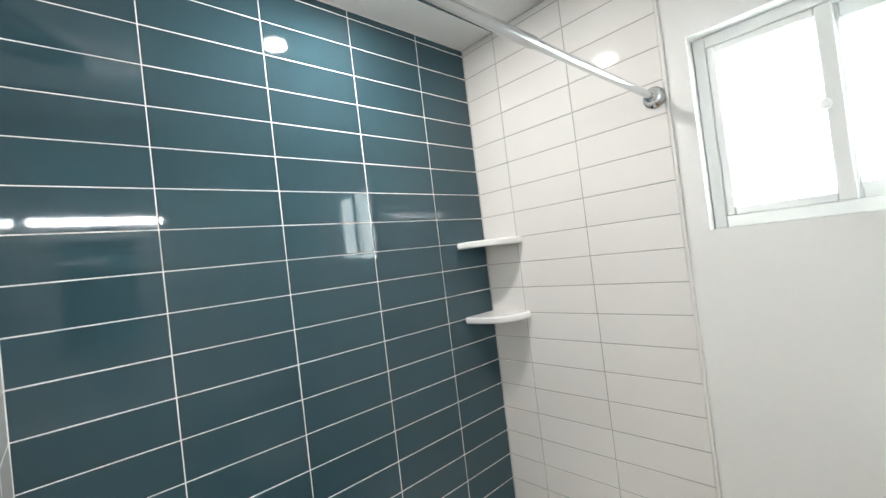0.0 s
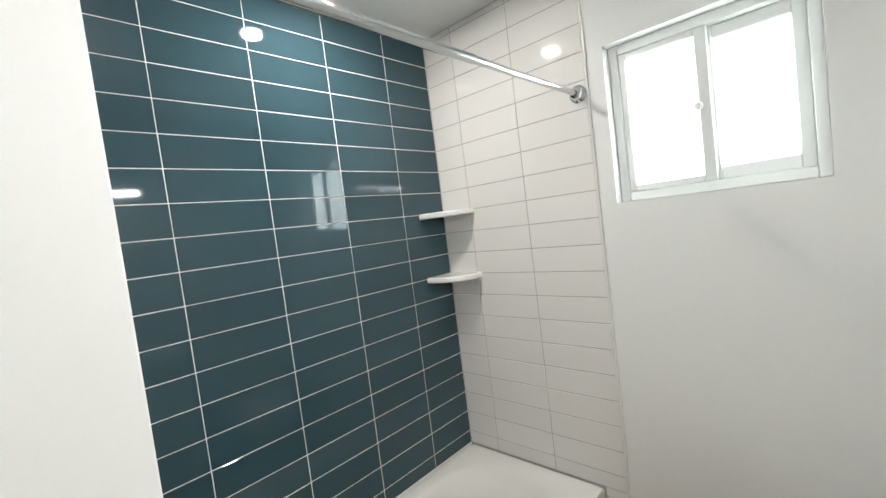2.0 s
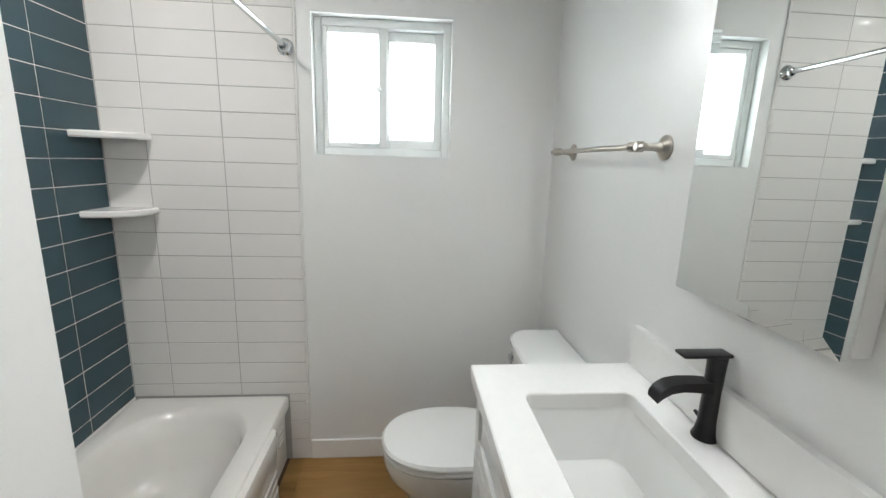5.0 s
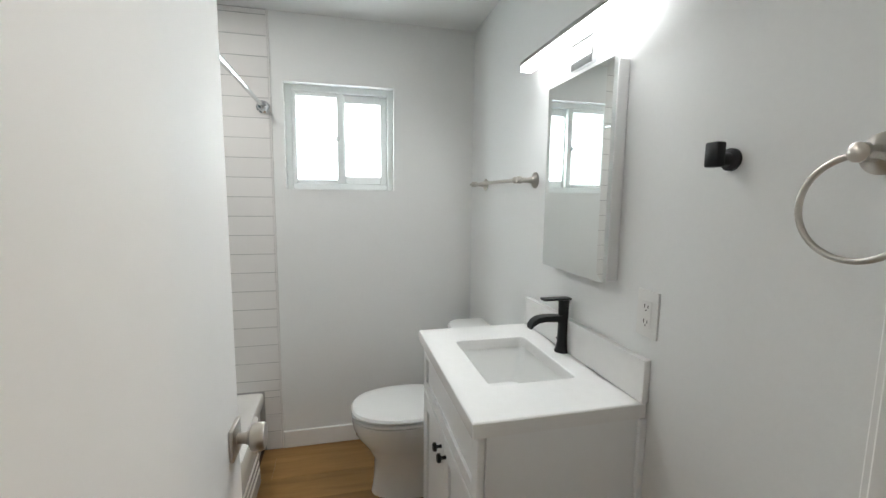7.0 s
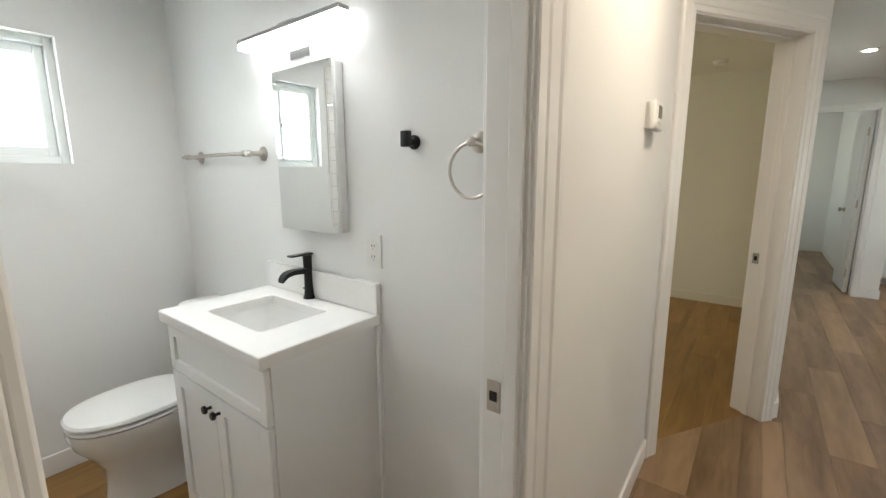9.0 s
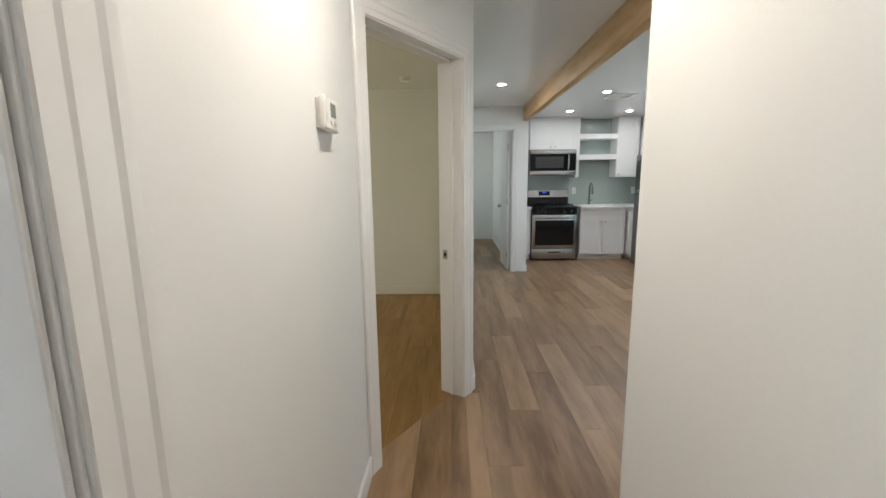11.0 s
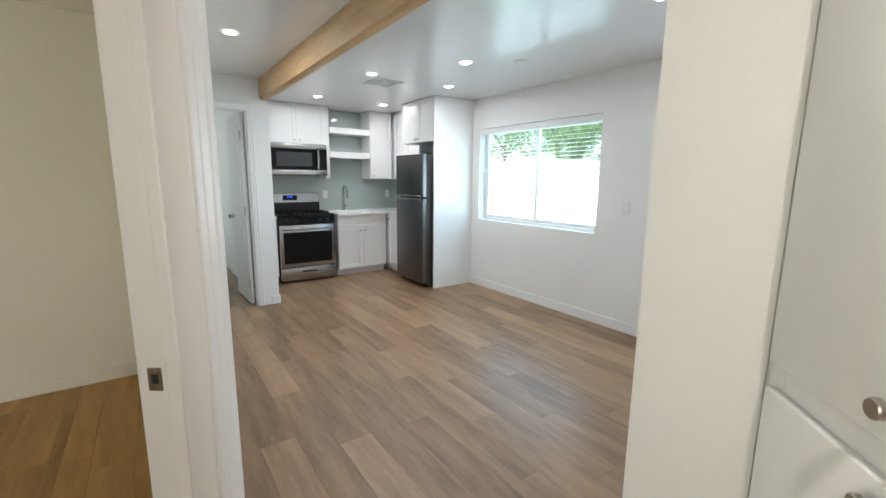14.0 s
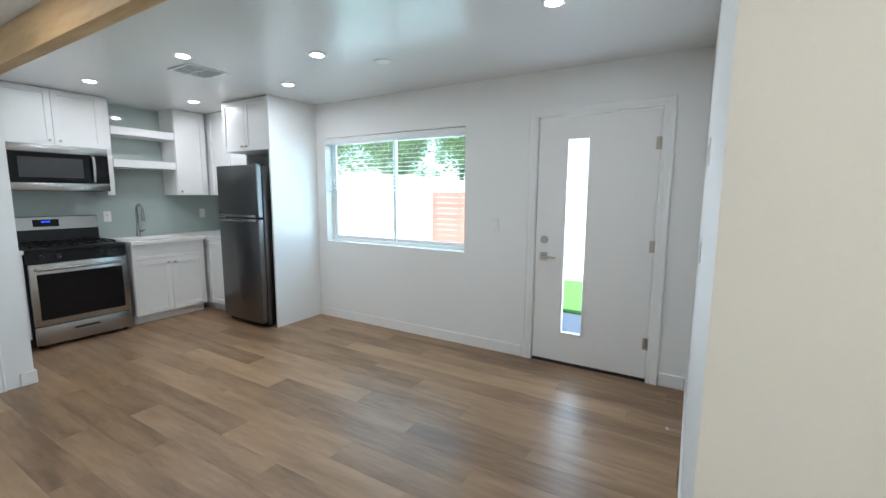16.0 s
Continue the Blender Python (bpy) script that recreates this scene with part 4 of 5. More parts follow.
box(bm, 0.0, 2.43, -0.006, -0.0005, 0.916, 1.399), box(bm, 1.0855, 1.7145, -0.006, -0.0005, 1.399, H_LIVE - 0.003), box(bm, 0.222, 1.015, -0.006, -0.0005, 1.399, 1.44)
structure("backsplash_back", bm, M_SAGEGLASS, "pale sage green glass backsplash panel", "backsplash", BACK)
bm = B()
box(bm, 0.006, 1.12, -0.006, -0.0005, 0.916, 1.399)
structure("backsplash_return", bm, M_SAGEGLASS, "pale sage green glass backsplash panel", "backsplash", RIGHT)
fp2 = thing("refrigerator_side_panel", RIGHT, "tall white panel beside the refrigerator", "panel")
part("panel", box(B(), 1.915, 1.935, -0.613, -0.0005, 0.0, H_LIVE - 0.003, 0.001, 1), M_CABINET, fp2)
part("edge_band", box(B(), 1.9145, 1.9355, -0.6155, -0.6132, 0.0, H_LIVE - 0.003, 0.0006, 1), M_CABINET, fp2)
wall_plate("wall_outlet", BACK @ pose(1.10, -0.0065, 1.16), "white outlet on the glass backsplash", "outlet")
wall_plate("wall_outlet", BACK @ pose(2.16, -0.0065, 1.16), "white outlet on the glass backsplash", "outlet")


def kitchen_range():
    t = thing("gas_range", BACK @ pose(0.23, -0.02, 0), "stainless steel gas range with a black cooktop", "range")
    W, D = 0.758, 0.66
    part("body", box(B(), 0.0, W, -D + 0.05, 0.0, 0.03, 0.895, 0.002, 1), M_BLACK, t)
    part("cooktop", box(B(), 0.0, W, -D + 0.005, -0.005, 0.8955, 0.918, 0.004), M_IRON, t)
    for x0, x1 in ((0.05, 0.365), (0.393, 0.708)):
        bm = B()
        for k in range(5):
            box(bm, x0 + k * (x1 - x0 - 0.012) / 4, x0 + k * (x1 - x0 - 0.012) / 4 + 0.012, -0.56, -0.09, 0.936, 0.948, 0.002, 1)
        for y in (-0.56, -0.33, -0.102):
            box(bm, x0, x1, y, y + 0.012, 0.930, 0.940, 0.002, 1)
        for x in (x0, x1 - 0.012):
            for y in (-0.56, -0.102):
                box(bm, x, x + 0.012, y, y + 0.012, 0.918, 0.936)
        part("grate", bm, M_IRON, t, "black cast iron grate")
        for y in (-0.45, -0.20):
            part("burner", turned(B(), [(0.045, 0), (0.045, 0.008), (0.03, 0.012), (0.03, 0.016)], (0, 0, 1), ((x0 + x1) / 2, y, 0.918)), M_IRON, t)
    # sloped control panel with knobs
    bm = B()
    loft(bm, [[Vector((x, -D + 0.05, 0.79)), Vector((x, -D + 0.004, 0.79)), Vector((x, -D + 0.02, 0.893)), Vector((x, -D + 0.05, 0.893))] for x in (0.0, W)])
    part("control_panel", bm, M_BLACKGLASS, t, smooth=False)
    for k in range(4):
        x = (0.10, 0.22, 0.54, 0.66)[k]
        part("control_knob", turned(B(), [(0.022, 0), (0.020, 0.016), (0.017, 0.022)], (0, -1, 0.15), (x, -D + 0.012, 0.842)), M_BLACK, t)
    dr = part("oven_door", box(B(), 0.004, W - 0.004, -D, -D + 0.045, 0.215, 0.785, 0.004), M_STEEL, t)
    part("window", box(B(), 0.052, W - 0.052, -D - 0.003, -D + 0.002, 0.268, 0.69, 0.002, 1), M_BLACKGLASS, dr, "black oven window")
    part("handle", tube(B(), [(0.05, -D, 0.735), (0.055, -D - 0.035, 0.737), (0.08, -D - 0.045, 0.738), (W - 0.08, -D - 0.045, 0.738), (W - 0.055, -D - 0.035, 0.737), (W - 0.05, -D, 0.735)], 0.012), M_STEEL, dr)
    dw = part("drawer", box(B(), 0.004, W - 0.004, -D, -D + 0.045, 0.035, 0.208, 0.004), M_STEEL, t)
    part("drawer_pull", box(B(), W / 2 - 0.10, W / 2 + 0.10, -D - 0.004, -D + 0.002, 0.138, 0.158, 0.003), M_BLACK, dw)
    bg = B()
    loft(bg, [[Vector((x, -0.002, 0.90)), Vector((x, -0.085, 0.90)), Vector((x, -0.075, 1.01)), Vector((x, -0.062, 1.175)), Vector((x, -0.055, 1.185)), Vector((x, -0.002, 1.185))] for x in (0.012, W - 0.012)])
    part("backguard", bg, M_BLACK, t, smooth=False)
    bg = B()
    loft(bg, [[Vector((x, -0.081, 1.055)), Vector((x, -0.076, 1.055)), Vector((x, -0.063, 1.180)), Vector((x, -0.068, 1.180))] for x in (0.016, W - 0.016)])
    fp = part("backguard_face", bg, M_STEEL, t, "stainless steel backguard face", smooth=False)
    m = pose(W / 2 - 0.06, -0.0745, 1.12, -6, 0, 0)
    bm = box(B(), -0.10, 0.10, -0.003, 0.004, -0.036, 0.036)
    bm.transform(m)
    disp = part("display", bm, M_BLACKGLASS, t, "black clock display")
    bm = B()
    for dx in (-0.028, -0.012, 0.008, 0.024):
        box(bm, dx - 0.005, dx + 0.005, -0.0042, -0.0032, 0.004, 0.020)
    bm.transform(m)
    part("digits", bm, M_CLOCK, disp, "glowing blue clock digits")
    for x in (0.04, W - 0.04):
        for y in (-D + 0.08, -0.06):
            part("foot", rod(B(), (x, y, 0.0), (x, y, 0.035), 0.014), M_RUBBER, t)


kitchen_range()


def microwave():
    t = thing("microwave", BACK @ pose(0.228, -0.001, 1.44), "stainless over-the-range microwave with a black window", "microwave")
    W, D, Hh = 0.78, 0.40, 0.432
    part("body", box(B(), 0.0, W, -D + 0.03, 0, 0.0, Hh, 0.003, 1), M_DARKSTEEL, t)
    part("top_band", box(B(), 0.0, W, -D, -D + 0.03, Hh - 0.075, Hh, 0.004), M_STEEL, t)
    part("bottom_band", box(B(), 0.0, W, -D, -D + 0.03, 0.0, 0.075, 0.004), M_STEEL, t)
    dr = part("door", box(B(), 0.0, W - 0.115, -D - 0.002, -D + 0.03, 0.0755, Hh - 0.0755, 0.003, 1), M_BLACKGLASS, t)
    part("window", box(B(), 0.025, W - 0.155, -D - 0.005, -D, 0.085, Hh - 0.085, 0.002, 1), M_BLACKGLASS, dr, "black microwave window")
    part("inner_screen", box(B(), 0.09, W - 0.215, -D - 0.006, -D - 0.0045, 0.125, Hh - 0.12, 0.0005, 1), mat("grey_window_mesh", (0.03, 0.032, 0.032), 0.3, grain=0.05, scale=200), dr)
    part("handle", tube(B(), [(W - 0.135, -D, 0.085), (W - 0.135, -D - 0.03, 0.10), (W - 0.135, -D - 0.042, 0.216), (W - 0.135, -D - 0.03, 0.332), (W - 0.135, -D, 0.347)], 0.014), M_STEEL, dr)
    part("control_panel", box(B(), W - 0.1145, W, -D - 0.002, -D + 0.03, 0.0755, Hh - 0.0755, 0.003, 1), M_BLACKGLASS, t)
    part("vent_grille", box(B(), 0.03, W - 0.03, -D + 0.04, -0.05, -0.004, -0.0005), M_BLACK, t)


microwave()


def refrigerator():
    t = thing("refrigerator", RIGHT @ pose(1.185, -0.02, 0), "dark stainless top-freezer refrigerator", "refrigerator")
    W, D, Hh = 0.68, 0.72, 1.715
    part("body", box(B(), 0.0, W, -D + 0.07, 0, 0.03, Hh - 0.01, 0.004), M_DARKSTEEL, t)
    for nm, z0, z1 in (("freezer_door", 1.175, Hh), ("fridge_door", 0.06, 1.160)):
        d = part(nm, box(B(), 0.0, W, -D, -D + 0.062, z0, z1, 0.008, 3), M_DARKSTEEL, t)
        g = (z0 - 0.001, z0 + 0.03) if nm == "freezer_door" else (z1 - 0.03, z1 + 0.001)
        part("grip", box(B(), 0.02, W - 0.04, -D - 0.006, -D + 0.01, g[0], g[1], 0.004), M_STEEL, d)
        part("edge_strip", box(B(), W - 0.001, W + 0.002, -D + 0.012, -D + 0.055, z0 + 0.01, z1 - 0.01, 0.001, 1), M_DARKSTEEL, d)
    part("door_gasket", box(B(), 0.01, W - 0.01, -D + 0.0625, -D + 0.0695, 0.07, Hh - 0.02), M_RUBBER, t)
    part("hinge_cover", box(B(), W - 0.09, W - 0.01, -D + 0.02, -D + 0.11, Hh - 0.009, Hh + 0.012, 0.004), M_BLACK, t)
    part("kick_plate", box(B(), 0.02, W - 0.02, -D + 0.06, -D + 0.09, 0.012, 0.058), M_BLACK, t)
    for x in (0.05, W - 0.05):
        part("foot", rod(B(), (x, -D + 0.12, 0.0), (x, -D + 0.12, 0.031), 0.018), M_RUBBER, t)
        part("foot", rod(B(), (x, -0.08, 0.0), (x, -0.08, 0.031), 0.018), M_RUBBER, t)


refrigerator()

# ---- living room ----
bm = box(B(), -2.19, -2.112, -6.099, -1.885, 2.205, H_LIVE - 0.001, 0.006, 2)
single("ceiling_beam", bm, M_BEAM, "exposed honey-coloured wooden ceiling beam", "beam", kind="structure")


def front_window():
    t = tagged(thing("window_2", pose(-4.742, -4.639, 1.465), "white vinyl sliding window onto the yard", "window"), kind="structure")
    hy, hz = 0.891, 0.575
    bm = B()
    for y0, y1, z0, z1 in ((-hy, -hy + 0.03, -hz, hz), (hy - 0.03, hy, -hz, hz), (-hy + 0.03, hy - 0.03, -hz, -hz + 0.03), (-hy + 0.03, hy - 0.03, hz - 0.03, hz)):
        box(bm, -0.04, 0.02, y0, y1, z0, z1, 0.003, 1)
    part("window_frame", bm, M_VINYL, t)
    for y0, y1, x in ((-hy + 0.03, 0.02, -0.002), (-0.02, hy - 0.03, -0.026)):
        bm, z0, z1 = B(), -hz + 0.03, hz - 0.03
        for a, b, c, d in ((y0, y0 + 0.036, z0, z1), (y1 - 0.036, y1, z0, z1), (y0 + 0.036, y1 - 0.036, z0, z0 + 0.036), (y0 + 0.036, y1 - 0.036, z1 - 0.036, z1)):
            box(bm, x - 0.011, x + 0.011, a, b, c, d, 0.003, 1)
        s = part("sash", bm, M_VINYL, t)
        p = part("pane", box(B(), x - 0.003, x + 0.003, y0 + 0.034, y1 - 0.034, z0 + 0.034, z1 - 0.034), M_CLEAR, s, "clear glass pane")
        p.visible_shadow = False


front_window()
bl = thing("window_blind", pose(-4.665, -4.639, 2.04), "white horizontal blind half raised in the window", "blind")
part("headrail", box(B(), -0.028, 0.028, -0.885, 0.885, -0.055, -0.006, 0.003, 1), M_VINYL, bl)
part("valance", box(B(), 0.0285, 0.036, -0.887, 0.887, -0.075, -0.012, 0.003, 2), M_VINYL, bl, "white slatted valance strip")
slat = box(B(), -0.024, 0.024, -0.88, 0.88, -0.0015, 0.0015, 0.0008, 1)
slat.transform(Matrix.Rotation(radians(8), 4, "Y"))
slat_mesh = finish("slat", slat, M_VINYL, True)
for k in range(13):
    s = new("slat", slat_mesh)
    s.parent = bl
    s.location = (0, 0, -0.085 - 0.042 * k)
for y in (-0.6, 0.0, 0.6):
    part("ladder_cord", rod(B(), (0.02, y, -0.06), (0.02, y, -0.62), 0.0012, seg=6), M_VINYL, bl)
part("tilt_wand", rod(B(), (0.034, 0.82, -0.06), (0.034, 0.82, -0.55), 0.004, seg=8), M_CLEAR, bl)


def entrance_door():
    door_frame("door_frame_entrance", pose(-4.63, -3.067, 0, 0, 0, 90), 0.907, 2.05, 0.14, "white painted entrance door frame", casing=0.075, strike=0.0, both=False, stop_at=0.5)
    t = tagged(thing("door_3", pose(-4.632, -3.062, 0, 0, 0, 90), "white entrance door with a tall narrow glass light", "door"), kind="structure")
    W, Hh = 0.896, 2.041
    a, b, z0, z1 = 0.237, 0.407, 0.275, 1.87
    bm = B()
    for x0, x1, c, d in ((0, a, 0.012, Hh), (b, W, 0.012, Hh), (a, b, 0.012, z0), (a, b, z1, Hh)):
        box(bm, x0, x1, 0.006, 0.05, c + 0.012 * (c < 0.02), d)
    part("slab", bm, M_DOORPAINT, t, smooth=False)
    bm = B()
    for x0, x1, c, d in ((a - 0.012, a + 0.006, z0 - 0.012, z1 + 0.012), (b - 0.006, b + 0.012, z0 - 0.012, z1 + 0.012), (a + 0.006, b - 0.006, z0 - 0.012, z0 + 0.006), (a + 0.006, b - 0.006, z1 - 0.006, z1 + 0.012)):
        box(bm, x0, x1, 0.001, 0.012, c, d, 0.003, 1)
    part("glazing_bead", bm, M_TRIM, t)
    p = part("pane", box(B(), a, b, 0.024, 0.030, z0, z1), M_CLEAR, t, "clear glass strip")
    p.visible_shadow = False
    db = part("deadbolt", turned(B(), [(0.032, 0), (0.032, 0.008), (0.026, 0.014), (0.010, 0.016)], (0, -1, 0), (0.072, 0.006, 1.055)), M_NICKEL, t, "brushed nickel deadbolt")
    part("thumb_turn", box(B(), 0.058, 0.086, -0.018, -0.008, 1.05, 1.06, 0.002, 1), M_NICKEL, db)
    lv = part("lever_rose", box(B(), 0.040, 0.104, -0.004, 0.006, 0.885, 0.949, 0.002, 1), M_NICKEL, t, "brushed nickel lever handle")
    part("lever", tube(B(), [(0.072, 0.0, 0.917), (0.072, -0.045, 0.917), (0.085, -0.05, 0.917), (0.185, -0.05, 0.914)], 0.009), M_NICKEL, lv)
    part("door_sweep", box(B(), 0.0, W, 0.004, 0.05, 0.0035, 0.0238), M_RUBBER, t)
    for z in (0.30, 1.05, 1.80):
        hinge(t, W + 0.002, -0.002, z, (-0.03, 0.0))


entrance_door()
bm = box(B(), -4.76, -4.6305, -3.064, -2.163, -0.012, 0.003, 0.001, 1)
structure("threshold", bm, M_RUBBER, "dark metal threshold under the entrance door", "threshold")
wall_plate("light_switch", pose(-4.63, -3.44, 1.16, 0, 0, 90), "white light switch beside the entrance door", "switch")
wall_plate("light_switch", pose(-3.55, -1.884, 1.17), "white light switch on the living room wall", "switch")
wall_plate("light_switch", pose(-3.45, -1.884, 1.62), "white plate on the living room wall", "switch")
wall_plate("wall_outlet", pose(0.85, -4.87, 0.34, 0, 0, 180), "white electrical outlet low on the bedroom wall", "outlet")
ds = thing("door_stop", pose(-3.89, -1.898, 0.05), "white spring door stop on the baseboard", "door stop")
part("spring", tube(B(), [(0.006 * math.cos(k * 0.9), -0.0016 * k, 0.006 * math.sin(k * 0.9)) for k in range(42)], 0.0014, 6), M_NICKEL, ds)
part("tip", rod(B(), (0, -0.066, 0), (0, -0.082, 0), 0.008), M_PLASTIC, ds)


def recessed_light(x, y, z, watts, colour=(1.0, 0.97, 0.93)):
    t = thing("recessed_light", pose(x, y, z), "lit white recessed ceiling downlight", "ceiling lamp", "ceiling downlights")
    part("trim_ring", turned(B(), [(0.042, -0.004), (0.060, -0.006), (0.066, -0.001), (0.066, 0.0)], (0, 0, 1)), M_PLASTIC, t)
    part("lens", turned(B(), [(0.041, -0.0075), (0.041, -0.002)], (0, 0, 1)), M_LAMP, t, "glowing round lens")
    d = bpy.data.lights.new("downlight", "AREA")
    d.shape, d.size, d.energy, d.color = "DISK", 0.075, watts, colour
    ob = new("downlight", d)
    ob.matrix_world = pose(x, y, z - 0.02)


LIVE_W = 1.55
for x, y in ((-1.64, -4.68), (-2.955, -5.172), (-3.425, -4.31), (-2.91, -6.62), (-3.87, -5.17), (-3.84, -6.67), (-3.46, -2.62)):
    recessed_light(x, y, H_LIVE, LIVE_W)
recessed_light(0.84, 0.98, H_BATH, 3.3, (1.0, 0.98, 0.96))
# unseen hall downlight, added at an assumed spot to brighten the hall
recessed_light(-1.14, -0.9, H_LIVE, 4.2, (1.0, 0.86, 0.70))


def ceiling_vent(x, y, z):
    vt = thing("ceiling_vent", pose(x, y, z), "white two-way ceiling air register", "vent", "ceiling registers")
    bm = B()
    for a, b, c, d in ((-0.16, 0.16, -0.16, -0.135), (-0.16, 0.16, 0.135, 0.16), (-0.16, -0.135, -0.135, 0.135), (0.135, 0.16, -0.135, 0.135), (-0.01, 0.01, -0.135, 0.135)):
        box(bm, a, b, c, d, -0.008, -0.0005, 0.001, 1)
    part("frame", bm, M_PLASTIC, vt)
    # black sheet behind the louvres paints in the shade of the duct
    part("duct_shade", box(B(), -0.134, 0.134, -0.134, 0.134, -0.0016, -0.0004), M_RUBBER, vt)
    for k in range(9):
        for a, b in ((-0.134, -0.011), (0.011, 0.134)):
            bm = box(B(), a, b, -0.004, 0.004, -0.0006, 0.0006)
            bm.transform(Matrix.Translation((0, -0.12 + k * 0.03, -0.0068)) @ Matrix.Rotation(radians(22), 4, "X"))
            part("louvre", bm, M_PLASTIC, vt)


ceiling_vent(-3.225, -5.46, H_LIVE)
ceiling_vent(0.16, -3.93, H_LIVE + 0.005)
sp2 = single("sprinkler_cover", turned(B(), [(0.055, -0.006), (0.058, -0.002), (0.05, 0.0)], (0, 0, 1)), M_PLASTIC, "white round cover plate on the ceiling", "cover plate", pose(-3.775, -4.0, H_LIVE))
sm = thing("smoke_detector", pose(-0.62, -4.33, H_LIVE + 0.005), "white round smoke detector on the bedroom ceiling", "smoke detector")
part("base", turned(B(), [(0.062, -0.010), (0.064, -0.006), (0.064, 0.0)], (0, 0, 1)), M_PLASTIC, sm)
part("cover", turned(B(), [(0.045, -0.036), (0.055, -0.030), (0.058, -0.012)], (0, 0, 1)), M_PLASTIC, sm)
fan = thing("ceiling_fan", pose(0.42, -3.60, H_LIVE), "dark ceiling fan in the bedroom", "ceiling fan")
part("canopy", turned(B(), [(0.03, -0.05), (0.065, -0.01), (0.065, 0.004)], (0, 0, 1)), M_BLACK, fan)
part("rod", rod(B(), (0, 0, -0.04), (0, 0, -0.17), 0.012), M_BLACK, fan)
part("motor", turned(B(), [(0.05, -0.28), (0.095, -0.26), (0.10, -0.20), (0.06, -0.165)], (0, 0, 1)), M_BLACK, fan)
for k in range(3):
    bm = box(B(), 0.12, 0.66, -0.062, 0.062, -0.004, 0.004, 0.003, 1)
    box(bm, 0.07, 0.16, -0.015, 0.015, -0.006, 0.006, 0.002, 1)
    bm.transform(Matrix.Translation((0, 0, -0.225)) @ Matrix.Rotation(radians(192 + 120 * k), 4, "Z") @ Matrix.Rotation(radians(10), 4, "X"))
    part("blade", bm, M_BLACK, fan)

# ---- the yard behind the front window and the door's glass ----
M_CONC = mat("pale_concrete", (0.55, 0.54, 0.52), 0.85, grain=0.08, scale=12, bump=0.1)
M_STUCCO = mat("white_stucco", (0.80, 0.79, 0.76), 0.9, grain=0.03, scale=60, bump=0.3)
M_ROOF = mat("pale_grey_shingle", (0.34, 0.33, 0.32), 0.9, grain=0.15, scale=30)
M_LAWN = mat("artificial_green_lawn", (0.10, 0.26, 0.04), 0.9, grain=0.25, scale=120, bump=0.5)
M_FENCE = mat("faded_red_boards", (0.42, 0.15, 0.11), 0.7, grain=0.12, scale=18, spread=0.1)
M_LEAF = mat("sunlit_green_leaf", (0.21, 0.33, 0.12), 0.6, grain=0.35, scale=5, spread=0.2)
M_BARK = mat("grey_brown_bark", (0.16, 0.12, 0.09), 0.9, grain=0.2, scale=20, bump=0.4)
bm = box(B(), -400, 400, -400, 400, -0.35, -0.22)
structure("ground", bm, M_CONC, "pale concrete yard reaching out to the horizon", "ground")
single("lawn", box(B(), -9.2, -7.0, -15.0, 2.0, -0.2195, -0.19, 0.005, 1), M_LAWN, "strip of bright green artificial lawn", "lawn", kind="structure")
gh = thing("garage", pose(-17.0, -13.0, -0.22), "white stucco garage with a low gable roof", "house")
part("wall", box(B(), -3, 3, -4.0, 3.2, 0, 2.1), M_STUCCO, gh, smooth=False)
bm = B()
loft(bm, [[Vector((x, -4.5, 2.05)), Vector((x, -0.4, 2.5)), Vector((x, 3.7, 2.05)), Vector((x, 3.7, 1.93)), Vector((x, -4.5, 1.93))] for x in (-3.3, 3.3)])
part("roof", bm, M_ROOF, gh, smooth=False)
part("door", box(B(), 3.0, 3.03, -2.6, 0.4, 0, 1.9, 0.005, 1), M_STUCCO, gh)
yw = thing("yard_wall", pose(-13.0, -20.0, -0.22), "tall white stucco wall along the yard", "wall")
part("wall", box(B(), -0.1, 0.1, -14.0, 26.0, 0, 1.88, 0.01, 1), M_STUCCO, yw)
part("cap", box(B(), -0.14, 0.14, -14.0, 26.0, 1.882, 1.93, 0.01, 1), M_STUCCO, yw)
for y0, nb, rows in ((-8.7, 3, 10), (-15.2, 2, 7)):
    fc = thing("slat_fence", pose(-12.0, y0, -0.22), "faded red horizontal board fence", "fence", "yard fences")
    for k in range(nb + 1):
        part("post", box(B(), -0.045, 0.045, k * 0.85 - 0.045, k * 0.85 + 0.045, 0, 0.16 * rows + 0.12, 0.004, 1), M_FENCE, fc)
    for k in range(rows):
        part("board", box(B(), 0.046, 0.066, -0.05, nb * 0.85 + 0.05, 0.12 + 0.16 * k, 0.12 + 0.16 * k + 0.150, 0.003, 1), M_FENCE, fc)


